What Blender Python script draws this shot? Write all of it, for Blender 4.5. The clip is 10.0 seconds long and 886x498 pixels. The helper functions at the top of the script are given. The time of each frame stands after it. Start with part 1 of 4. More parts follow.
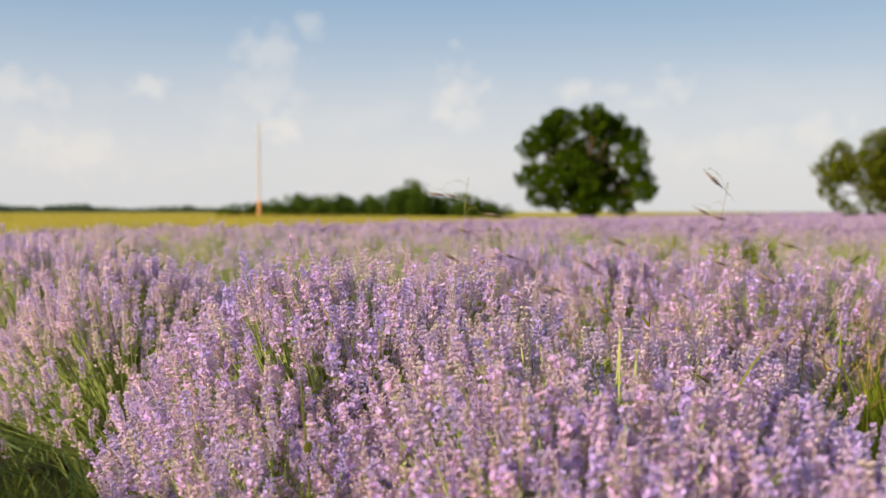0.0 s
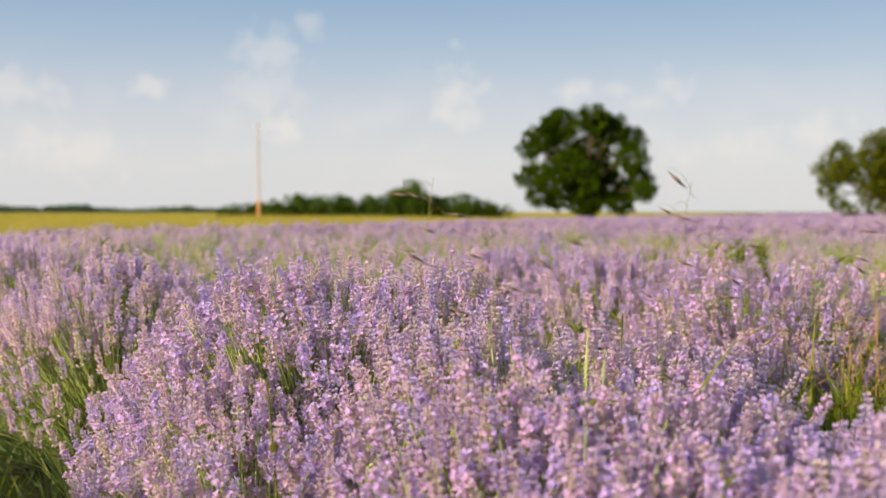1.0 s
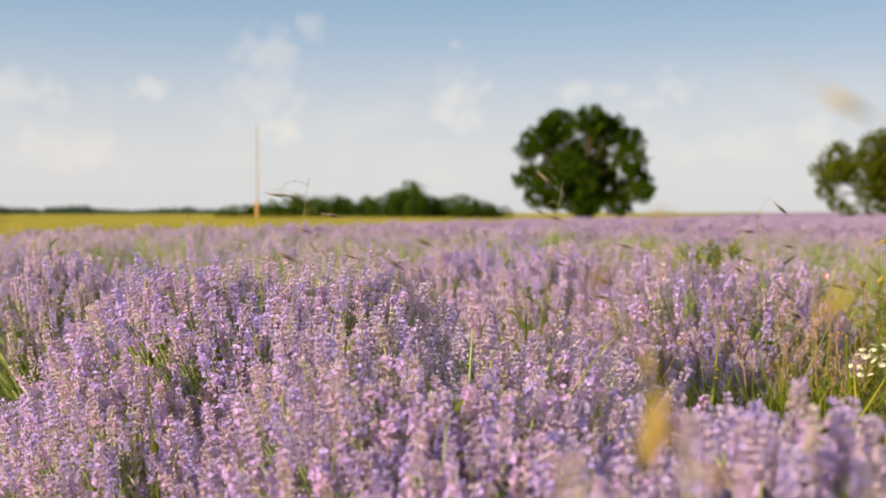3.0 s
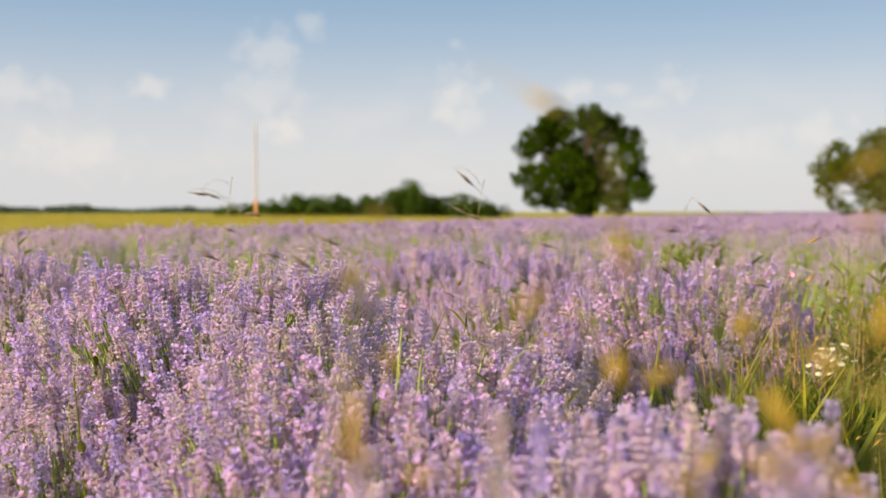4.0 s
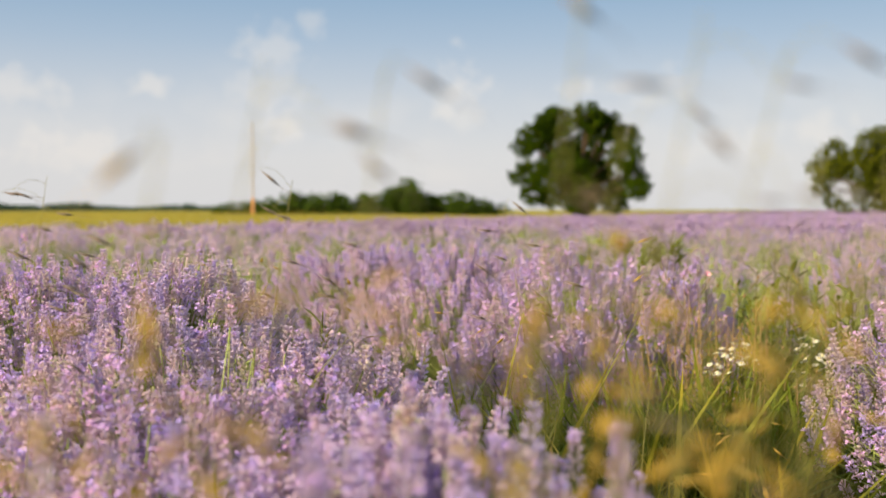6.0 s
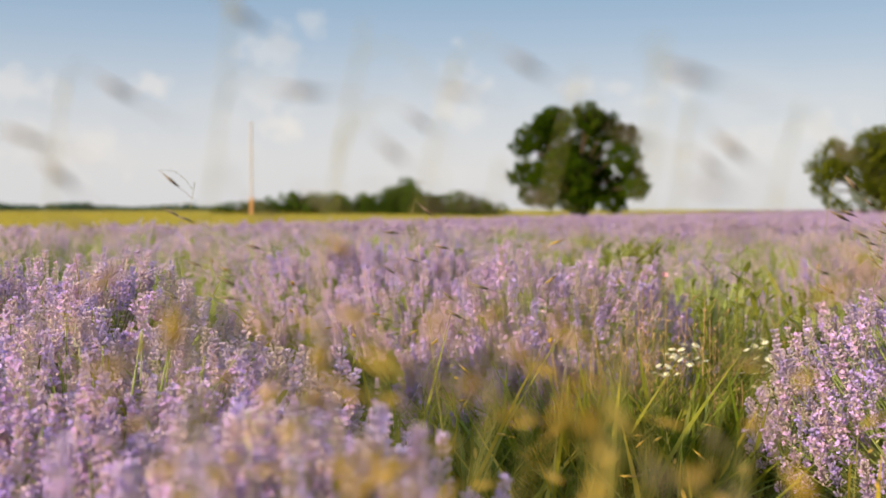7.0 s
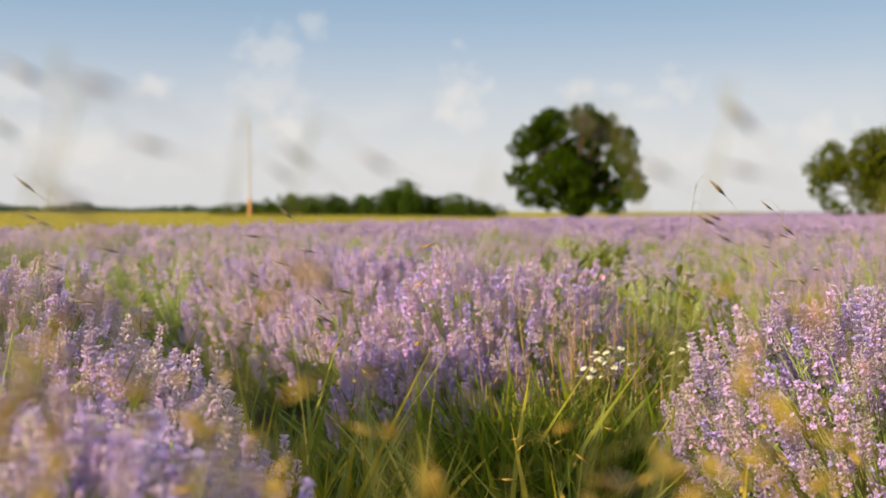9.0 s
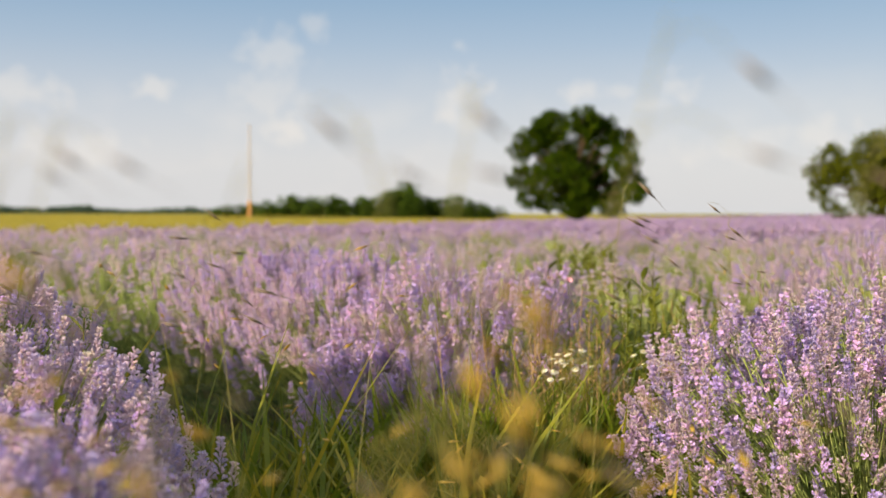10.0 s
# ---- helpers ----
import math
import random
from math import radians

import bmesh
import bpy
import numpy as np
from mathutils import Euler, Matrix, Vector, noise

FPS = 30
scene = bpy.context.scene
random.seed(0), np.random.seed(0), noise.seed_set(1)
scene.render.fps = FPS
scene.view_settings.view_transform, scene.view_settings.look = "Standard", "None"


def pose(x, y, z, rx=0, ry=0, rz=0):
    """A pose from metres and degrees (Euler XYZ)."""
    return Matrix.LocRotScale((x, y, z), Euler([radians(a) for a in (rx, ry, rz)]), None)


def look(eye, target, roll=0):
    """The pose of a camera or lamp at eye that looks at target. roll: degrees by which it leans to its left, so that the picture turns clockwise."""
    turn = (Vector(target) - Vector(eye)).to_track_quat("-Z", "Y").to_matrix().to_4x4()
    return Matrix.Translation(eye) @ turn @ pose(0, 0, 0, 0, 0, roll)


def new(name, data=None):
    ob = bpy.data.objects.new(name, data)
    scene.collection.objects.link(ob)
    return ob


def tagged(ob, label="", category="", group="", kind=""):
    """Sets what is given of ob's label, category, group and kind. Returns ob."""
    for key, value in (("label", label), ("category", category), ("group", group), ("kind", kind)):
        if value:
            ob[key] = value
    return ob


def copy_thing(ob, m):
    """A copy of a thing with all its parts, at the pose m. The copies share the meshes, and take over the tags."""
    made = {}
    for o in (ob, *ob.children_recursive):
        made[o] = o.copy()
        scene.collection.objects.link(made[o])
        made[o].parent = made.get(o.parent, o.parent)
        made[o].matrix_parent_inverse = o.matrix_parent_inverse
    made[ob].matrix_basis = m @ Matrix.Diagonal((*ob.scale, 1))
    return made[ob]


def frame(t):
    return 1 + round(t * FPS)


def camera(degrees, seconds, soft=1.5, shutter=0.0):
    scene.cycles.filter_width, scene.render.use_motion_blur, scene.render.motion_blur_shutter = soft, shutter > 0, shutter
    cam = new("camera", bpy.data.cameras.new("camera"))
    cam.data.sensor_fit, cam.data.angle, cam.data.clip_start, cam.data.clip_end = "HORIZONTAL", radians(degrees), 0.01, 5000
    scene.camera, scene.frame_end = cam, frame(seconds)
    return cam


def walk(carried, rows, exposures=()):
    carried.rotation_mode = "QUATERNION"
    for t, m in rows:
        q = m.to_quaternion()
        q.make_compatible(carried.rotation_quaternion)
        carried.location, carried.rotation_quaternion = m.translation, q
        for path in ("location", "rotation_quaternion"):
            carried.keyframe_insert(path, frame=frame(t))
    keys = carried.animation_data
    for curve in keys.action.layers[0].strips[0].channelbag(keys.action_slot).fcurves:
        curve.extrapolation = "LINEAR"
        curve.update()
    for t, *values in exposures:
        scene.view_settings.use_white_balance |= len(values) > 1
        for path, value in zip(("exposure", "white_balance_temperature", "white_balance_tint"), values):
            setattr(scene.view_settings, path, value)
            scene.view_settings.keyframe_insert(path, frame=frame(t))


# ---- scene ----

# ---------------------------------------------------------------- camera
cam = camera(45.0, 10.0)
cam.data.dof.use_dof = True
cam.data.dof.focus_distance = 1.72
cam.data.dof.aperture_fstop = 4.3
EYE = 0.75
# seconds, along the slider, up, yaw, pitch, roll
ROWS = [
    (0.0, 0.0000, 0.0000, -0.015, -1.990, -0.005),
    (0.5, 0.0185, 0.0000, -0.008, -1.989, -0.005),
    (1.0, 0.0408, 0.0000, -0.005, -1.984, 0.010),
    (1.5, 0.0713, 0.0000, -0.010, -1.965, 0.040),
    (2.0, 0.1063, -0.0004, -0.002, -1.945, 0.060),
    (2.5, 0.1457, -0.0012, 0.018, -1.918, 0.080),
    (4.0, 0.2752, -0.0012, 0.059, -1.981, 0.068),
    (4.5, 0.3268, -0.0008, 0.070, -2.010, 0.046),
    (5.0, 0.3770, -0.0003, 0.070, -2.047, 0.030),
    (5.5, 0.4355, 0.0004, 0.076, -2.073, 0.040),
    (6.0, 0.4904, 0.0010, 0.092, -2.087, 0.044),
    (7.5, 0.6487, 0.0042, 0.128, -2.092, 0.030),
    (8.0, 0.6868, 0.0047, 0.122, -2.076, 0.026),
    (8.5, 0.7235, 0.0054, 0.126, -2.050, 0.020),
    (9.0, 0.7635, 0.0056, 0.152, -2.002, -0.022),
    (9.5, 0.8087, 0.0058, 0.186, -1.955, -0.062),
    (10.0, 0.8500, 0.0062, 0.232, -1.901, -0.092),
]
walk(cam, [(t, pose(x, 0, EYE + z, 90 + pitch, roll, yaw)) for t, x, z, yaw, pitch, roll in ROWS])

# ---------------------------------------------------------------- light
SUN_AZ, SUN_EL = radians(231), radians(14)
sun_dir = Vector((math.sin(SUN_AZ) * math.cos(SUN_EL), math.cos(SUN_AZ) * math.cos(SUN_EL), math.sin(SUN_EL)))
sun_data = bpy.data.lights.new("sun", "SUN")
sun_data.energy, sun_data.angle, sun_data.color = 4.4, radians(0.6), (1.0, 0.81, 0.58)
sun = new("sun", sun_data)
sun.matrix_world = look(sun_dir * 60, (0, 0, 0))
scene.view_settings.exposure = 1.05

world = bpy.data.worlds.new("world")
scene.world = world
world.use_nodes = True
wt = world.node_tree
wt.nodes.clear()


def wmath(op, a, b=None, clamp=False):
    n = wt.nodes.new("ShaderNodeMath")
    n.operation, n.use_clamp = op, clamp
    for i, v in enumerate((a, b)):
        if v is None:
            continue
        if isinstance(v, (int, float)):
            n.inputs[i].default_value = v
        else:
            wt.links.new(v, n.inputs[i])
    return n.outputs[0]


def wmix(fac, a, b):
    n = wt.nodes.new("ShaderNodeMix")
    n.data_type = "RGBA"
    for sock, v in ((n.inputs[0], fac), (n.inputs[6], a), (n.inputs[7], b)):
        if isinstance(v, (int, float)):
            sock.default_value = v
        elif isinstance(v, tuple):
            sock.default_value = (*v, 1)
        else:
            wt.links.new(v, sock)
    return n.outputs[2]


sky = wt.nodes.new("ShaderNodeTexSky")
sky.sky_type, sky.sun_disc = "NISHITA", False
sky.sun_elevation, sky.sun_rotation = SUN_EL, SUN_AZ
sky.air_density, sky.dust_density, sky.ozone_density = 1.0, 1.5, 1.5
gain = wt.nodes.new("ShaderNodeVectorMath")
gain.operation = "SCALE"
wt.links.new(sky.outputs[0], gain.inputs[0])
gain.inputs[3].default_value = 0.07
coord = wt.nodes.new("ShaderNodeTexCoord")
split = wt.nodes.new("ShaderNodeSeparateXYZ")
wt.links.new(coord.outputs["Generated"], split.inputs[0])
dx, dy, dz = split.outputs
# summer haze: the sky pales towards the horizon
haze = wt.nodes.new("ShaderNodeValToRGB")
wt.links.new(dz, haze.inputs[0])
ramp = haze.color_ramp
ramp.elements[0].position, ramp.elements[0].color = 0.0, (0.67, 0.665, 0.675, 1)
ramp.elements[1].position, ramp.elements[1].color = 0.7, (0.94, 0.97, 1.0, 1)
for at, col in ((0.05, (0.65, 0.642, 0.66)), (0.10, (0.545, 0.575, 0.63)), (0.155, (0.37, 0.465, 0.585)), (0.205, (0.245, 0.375, 0.53)), (0.35, (0.48, 0.57, 0.70))):
    e = ramp.elements.new(at)
    e.color = (*col, 1)
clear = wmix(0.8, gain.outputs[0], haze.outputs[0])
# thin summer clouds: soft banks low over the horizon and a few small puffs
stretch = wt.nodes.new("ShaderNodeMapping")
wt.links.new(coord.outputs["Generated"], stretch.inputs[0])
stretch.inputs["Scale"].default_value = (1, 1, 1.7)
wisps = wt.nodes.new("ShaderNodeTexNoise")
wt.links.new(stretch.outputs[0], wisps.inputs[0])
wisps.inputs["Scale"].default_value, wisps.inputs["Detail"].default_value = 11.0, 4.0
bank = wmath("MULTIPLY", wmath("SUBTRACT", wisps.outputs[0], 0.48, True), 3.0, True)
low = wmath("SUBTRACT", 1.0, wmath("MULTIPLY", wmath("ABSOLUTE", wmath("SUBTRACT", dz, 0.06)), 11.0), True)
bank = wmath("MULTIPLY", wmath("MULTIPLY", bank, low), 0.45)
rag = wt.nodes.new("ShaderNodeTexNoise")
wt.links.new(coord.outputs["Generated"], rag.inputs[0])
rag.inputs["Scale"].default_value, rag.inputs["Detail"].default_value = 50.0, 5.0
ragged = wmath("MULTIPLY", wmath("SUBTRACT", rag.outputs[0], 0.5), 2.8)
cover = bank
# bearing (x / y), height (z), half width, half height, strength of each puff
for bx, bz, rx, rz, amount in (
    (-0.158, 0.145, 0.034, 0.030, 0.42), (-0.125, 0.168, 0.016, 0.014, 0.34), (-0.170, 0.110, 0.040, 0.025, 0.35),
    (-0.275, 0.113, 0.022, 0.012, 0.50), (-0.400, 0.105, 0.050, 0.018, 0.45), (0.012, 0.110, 0.026, 0.030, 0.55),
    (-0.155, 0.080, 0.022, 0.018, 0.60), (0.120, 0.112, 0.022, 0.012, 0.50), (0.218, 0.117, 0.022, 0.015, 0.45), (0.190, 0.100, 0.020, 0.010, 0.35), (0.345, 0.068, 0.040, 0.018, 0.40), (0.020, 0.090, 0.020, 0.016, 0.40),
    (-0.350, 0.055, 0.060, 0.025, 0.40), (0.270, 0.060, 0.060, 0.020, 0.30), (0.160, 0.112, 0.016, 0.008, 0.35),
):
    a = wmath("DIVIDE", wmath("SUBTRACT", wmath("DIVIDE", dx, wmath("MAXIMUM", dy, 0.02)), bx), rx)
    b = wmath("DIVIDE", wmath("SUBTRACT", dz, bz), rz)
    d = wmath("SQRT", wmath("ADD", wmath("MULTIPLY", a, a), wmath("MULTIPLY", b, b)))
    puff = wmath("MULTIPLY", wmath("SUBTRACT", wmath("ADD", 1.1, ragged), d, True), 1.15, True)
    ahead = wmath("GREATER_THAN", dy, 0.05)
    cover = wmath("MAXIMUM", cover, wmath("MULTIPLY", wmath("MULTIPLY", puff, amount), ahead))
skycol = wmix(wmath("MULTIPLY", cover, 0.66), clear, (0.80, 0.72, 0.63))
back = wt.nodes.new("ShaderNodeBackground")
wt.links.new(skycol, back.inputs[0])
back.inputs[1].default_value = 0.605
outw = wt.nodes.new("ShaderNodeOutputWorld")
wt.links.new(back.outputs[0], outw.inputs[0])


# ---------------------------------------------------------------- materials
def plant_material(name, colours, rough=0.6, through_light=0.3, grain=60.0, bump=0.0, per_object=0.12, attr=True, island=1.0, gloss=0.25):
    """A leaf or petal: several hues spread over its pieces, fine grain, some light shining through."""
    m = bpy.data.materials.new(name)
    m.use_nodes = True
    t = m.node_tree
    t.nodes.clear()
    L = t.links.new
    geo = t.nodes.new("ShaderNodeNewGeometry")
    info = t.nodes.new("ShaderNodeObjectInfo")
    tex = t.nodes.new("ShaderNodeTexCoord")
    noisy = t.nodes.new("ShaderNodeTexNoise")
    L(tex.outputs["Object"], noisy.inputs[0])
    noisy.inputs["Scale"].default_value, noisy.inputs["Detail"].default_value = grain, 2.0
    ramp = t.nodes.new("ShaderNodeValToRGB")
    ramp.color_ramp.elements[0].color = (*colours[0], 1)
    ramp.color_ramp.elements[1].color = (*colours[-1], 1)
    for i, c in enumerate(colours[1:-1]):
        ramp.color_ramp.elements.new((i + 1) / (len(colours) - 1)).color = (*c, 1)

    def mth(op, a, b):
        n = t.nodes.new("ShaderNodeMath")
        n.operation = op
        for i, v in enumerate((a, b)):
            if isinstance(v, (int, float)):
                n.inputs[i].default_value = v
            else:
                L(v, n.inputs[i])
        return n.outputs[0]

    isl = geo.outputs["Random Per Island"]
    if attr:
        tone = t.nodes.new("ShaderNodeAttribute")
        tone.attribute_name = "tone"
        mixv = mth("ADD", mth("MULTIPLY", tone.outputs["Fac"], 0.6), mth("MULTIPLY", isl, 0.4))
    else:
        mixv = mth("ADD", mth("MULTIPLY", isl, island), 0.5 - 0.5 * island)
    mixv = mth("ADD", mixv, mth("MULTIPLY", mth("SUBTRACT", info.outputs["Random"], 0.5), per_object))
    mixv = mth("ADD", mixv, mth("MULTIPLY", mth("SUBTRACT", noisy.outputs[0], 0.5), 0.35))
    L(mixv, ramp.inputs[0])
    bs = t.nodes.new("ShaderNodeBsdfPrincipled")
    bs.inputs["Roughness"].default_value = rough
    bs.inputs["Specular IOR Level"].default_value = gloss
    L(ramp.outputs[0], bs.inputs["Base Color"])
    if bump:
        bn = t.nodes.new("ShaderNodeBump")
        bn.inputs["Strength"].default_value, bn.inputs["Distance"].default_value = bump, 0.004
        L(noisy.outputs[0], bn.inputs["Height"])
        L(bn.outputs[0], bs.inputs["Normal"])
    out = t.nodes.new("ShaderNodeOutputMaterial")
    if through_light:
        tr = t.nodes.new("ShaderNodeBsdfTranslucent")
        L(ramp.outputs[0], tr.inputs[0])
        mx = t.nodes.new("ShaderNodeMixShader")
        mx.inputs[0].default_value = through_light
        L(bs.outputs[0], mx.inputs[1])
        L(tr.outputs[0], mx.inputs[2])
        L(mx.outputs[0], out.inputs[0])
    else:
        L(bs.outputs[0], out.inputs[0])
    return m


def ground_material():
    m = bpy.data.materials.new("ground")
    m.use_nodes = True
    t = m.node_tree
    bs = t.nodes["Principled BSDF"]
    tex = t.nodes.new("ShaderNodeTexCoord")
    cols = []
    for scale, cs in ((3.0, ((0.05, 0.035, 0.022), (0.075, 0.075, 0.025), (0.10, 0.11, 0.03))), (0.06, ((0.23, 0.20, 0.02), (0.30, 0.245, 0.028), (0.26, 0.23, 0.025)))):
        nz = t.nodes.new("ShaderNodeTexNoise")
        t.links.new(tex.outputs["Object"], nz.inputs[0])
        nz.inputs["Scale"].default_value, nz.inputs["Detail"].default_value = scale, 6.0
        rp = t.nodes.new("ShaderNodeValToRGB")
        rp.color_ramp.elements[0].position, rp.color_ramp.elements[0].color = 0.35, (*cs[0], 1)
        rp.color_ramp.elements[1].position, rp.color_ramp.elements[1].color = 0.65, (*cs[2], 1)
        rp.color_ramp.elements.new(0.5).color = (*cs[1], 1)
        t.links.new(nz.outputs[0], rp.inputs[0])
        cols.append(rp)
    at = t.nodes.new("ShaderNodeAttribute")
    at.attribute_name = "meadow"
    mx = t.nodes.new("ShaderNodeMix")
    mx.data_type = "RGBA"
    t.links.new(at.outputs["Fac"], mx.inputs[0])
    t.links.new(cols[0].outputs[0], mx.inputs[6])
    t.links.new(cols[1].outputs[0], mx.inputs[7])
    t.links.new(mx.outputs[2], bs.inputs["Base Color"])
    bs.inputs["Roughness"].default_value = 0.95
    bs.inputs["Specular IOR Level"].default_value = 0.1
    fine = t.nodes.new("ShaderNodeTexNoise")
    t.links.new(tex.outputs["Object"], fine.inputs[0])
    fine.inputs["Scale"].default_value, fine.inputs["Detail"].default_value = 25.0, 6.0
    bn = t.nodes.new("ShaderNodeBump")
    bn.inputs["Strength"].default_value, bn.inputs["Distance"].default_value = 0.7, 0.03
    t.links.new(fine.outputs[0], bn.inputs["Height"])
    t.links.new(bn.outputs[0], bs.inputs["Normal"])
    return m


M_GROUND = ground_material()
M_CALYX = plant_material("lavender_calyx", ((0.52, 0.455, 0.77), (0.67, 0.555, 0.76), (0.81, 0.635, 0.66), (0.64, 0.67, 0.41)), 0.75, 0.54, 300)
M_PETAL = plant_material("lavender_petal", ((0.54, 0.44, 0.92), (0.68, 0.47, 0.90), (0.86, 0.50, 0.83)), 0.6, 0.45, 200)
M_CALYX_ONE = plant_material("lavender_calyx_single", ((0.52, 0.455, 0.77), (0.67, 0.555, 0.76), (0.81, 0.635, 0.66), (0.64, 0.67, 0.41)), 0.75, 0.54, 300, per_object=0.6, attr=False, island=0.45)
M_PETAL_ONE = plant_material("lavender_petal_single", ((0.54, 0.44, 0.92), (0.68, 0.47, 0.90), (0.86, 0.50, 0.83)), 0.6, 0.45, 200, per_object=0.6, attr=False, island=0.45)
M_STEM = plant_material("lavender_stem", ((0.23, 0.31, 0.08), (0.34, 0.41, 0.12), (0.46, 0.50, 0.18)), 0.6, 0.25, 80)
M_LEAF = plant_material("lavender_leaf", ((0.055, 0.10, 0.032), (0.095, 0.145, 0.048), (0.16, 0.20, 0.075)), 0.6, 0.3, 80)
M_FAR = plant_material("lavender_far", ((0.24, 0.185, 0.39), (0.335, 0.245, 0.45), (0.43, 0.30, 0.465), (0.29, 0.29, 0.19)), 0.8, 0.25, 20)
M_GRASS = plant_material("grass", ((0.055, 0.095, 0.007), (0.115, 0.155, 0.010), (0.24, 0.225, 0.013), (0.44, 0.32, 0.026)), 0.5, 0.4, 40)
M_MEADOW = plant_material("meadow_grass", ((0.25, 0.215, 0.018), (0.33, 0.265, 0.025), (0.38, 0.285, 0.04)), 0.6, 0.35, 5)
M_OAT = plant_material("oat_straw", ((0.36, 0.23, 0.035), (0.46, 0.31, 0.05), (0.54, 0.39, 0.09)), 0.5, 0.4, 120, attr=False)
# oat husk darkened in its colour, as a silhouette before the sky
M_OATGREY = plant_material("silhouette_oat_husk", ((0.12, 0.09, 0.06), (0.19, 0.145, 0.095), (0.27, 0.20, 0.12)), 0.5, 0.25, 120, attr=False)
M_OATSTEM = plant_material("oat_stem", ((0.16, 0.18, 0.04), (0.24, 0.23, 0.06), (0.32, 0.27, 0.09)), 0.5, 0.2, 60, attr=False)
M_WEED = plant_material("weed_leaf", ((0.07, 0.10, 0.010), (0.135, 0.16, 0.016), (0.25, 0.235, 0.028)), 0.45, 0.4, 60, attr=False)
M_DRY = plant_material("dry_weed", ((0.20, 0.12, 0.05), (0.32, 0.21, 0.09), (0.42, 0.30, 0.14)), 0.7, 0.25, 60, attr=False)
M_WHITE = plant_material("white_petal", ((0.72, 0.70, 0.58), (0.80, 0.79, 0.70)), 0.6, 0.3, 60, attr=False)
M_YOLK = plant_material("flower_disc", ((0.66, 0.58, 0.22), (0.74, 0.68, 0.34)), 0.7, 0.0, 60, attr=False)
M_PINK = plant_material("pink_petal", ((0.66, 0.30, 0.38), (0.72, 0.40, 0.48)), 0.6, 0.35, 60, attr=False)
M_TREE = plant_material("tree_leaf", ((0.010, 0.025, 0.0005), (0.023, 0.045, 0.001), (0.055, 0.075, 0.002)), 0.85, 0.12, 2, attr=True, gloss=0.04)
# same leaf, paler and yellower: the sunlit look is put into the colour
M_TREE_LIT = plant_material("sunlit_tree_leaf", ((0.034, 0.048, 0.004), (0.072, 0.086, 0.006), (0.140, 0.140, 0.008)), 0.85, 0.25, 2, attr=True, gloss=0.04)
M_HEDGE = plant_material("hedge_leaf", ((0.026, 0.056, 0.006), (0.045, 0.080, 0.008), (0.080, 0.110, 0.010)), 0.8, 0.3, 2, attr=True, gloss=0.08)
# leaf green with the blue haze of distance mixed into the colour
M_FARTREE = plant_material("hazy_tree_leaf", ((0.045, 0.075, 0.055), (0.06, 0.095, 0.065), (0.08, 0.115, 0.07)), 0.85, 0.2, 2, attr=True)
M_BARK = plant_material("bark", ((0.035, 0.023, 0.013), (0.06, 0.038, 0.021), (0.085, 0.056, 0.03)), 0.9, 0.0, 6, 0.6, attr=False)
M_POLE = plant_material("weathered_pole", ((0.24, 0.22, 0.20), (0.31, 0.28, 0.25), (0.36, 0.33, 0.29)), 0.85, 0.0, 9, 0.5, attr=False)
# brown timber with the sun's orange on the pole's lower part mixed in
M_POLEFOOT = plant_material("sunlit_timber", ((0.34, 0.16, 0.05), (0.44, 0.22, 0.08), (0.50, 0.27, 0.10)), 0.8, 0.0, 9, 0.5, attr=False)


# ---------------------------------------------------------------- mesh tools
def mesh_object(name, verts, tris, material, parent=None, tone=None, label="", kind="", smooth=False):
    """One mesh object from arrays of corners and triangles."""
    me = bpy.data.meshes.new(name)
    verts, tris = np.asarray(verts, np.float32), np.asarray(tris, np.int32)
    me.vertices.add(len(verts))
    me.vertices.foreach_set("co", verts.ravel())
    me.loops.add(tris.size)
    me.loops.foreach_set("vertex_index", tris.ravel())
    me.polygons.add(len(tris))
    me.polygons.foreach_set("loop_start", np.arange(0, tris.size, 3, dtype=np.int32))
    if smooth:
        me.polygons.foreach_set("use_smooth", np.ones(len(tris), bool))
    if tone is not None:
        me.attributes.new("tone", "FLOAT", "POINT").data.foreach_set("value", np.asarray(tone, np.float32))
    me.materials.append(material)
    me.update(calc_edges=True)
    ob = new(name, me)
    if parent:
        ob.parent = parent
    if label or kind:
        tagged(ob, label=label, kind=kind)
    return ob


def frames_along(d, twist):
    """Rotations that bring +z onto each row of d, turned by twist about it."""
    d = d / np.linalg.norm(d, axis=1)[:, None]
    ref = np.where(np.abs(d[:, 2:3]) > 0.95, np.array([[1.0, 0, 0]]), np.array([[0, 0, 1.0]]))
    a = np.cross(ref, d)
    a /= np.linalg.norm(a, axis=1)[:, None]
    b = np.cross(d, a)
    c, s = np.cos(twist)[:, None], np.sin(twist)[:, None]
    return np.stack((a * c + b * s, b * c - a * s, d), axis=2)


def scatter(templates, which, pos, rot, size, tone):
    """Many copies of small shapes joined into arrays of corners, triangles and tones."""
    V, T, A, base = [], [], [], 0
    for i, (tv, tt) in enumerate(templates):
        k = np.nonzero(which == i)[0]
        if not len(k) or not len(tv):
            continue
        v = np.einsum("nij,vj->nvi", rot[k], tv) * size[k][:, None, None] + pos[k][:, None, :]
        f = tt[None] + (np.arange(len(k)) * len(tv))[:, None, None] + base
        V.append(v.reshape(-1, 3))
        T.append(f.reshape(-1, 3))
        A.append(np.repeat(tone[k], len(tv)))
        base += len(k) * len(tv)
    return np.concatenate(V), np.concatenate(T), np.concatenate(A)


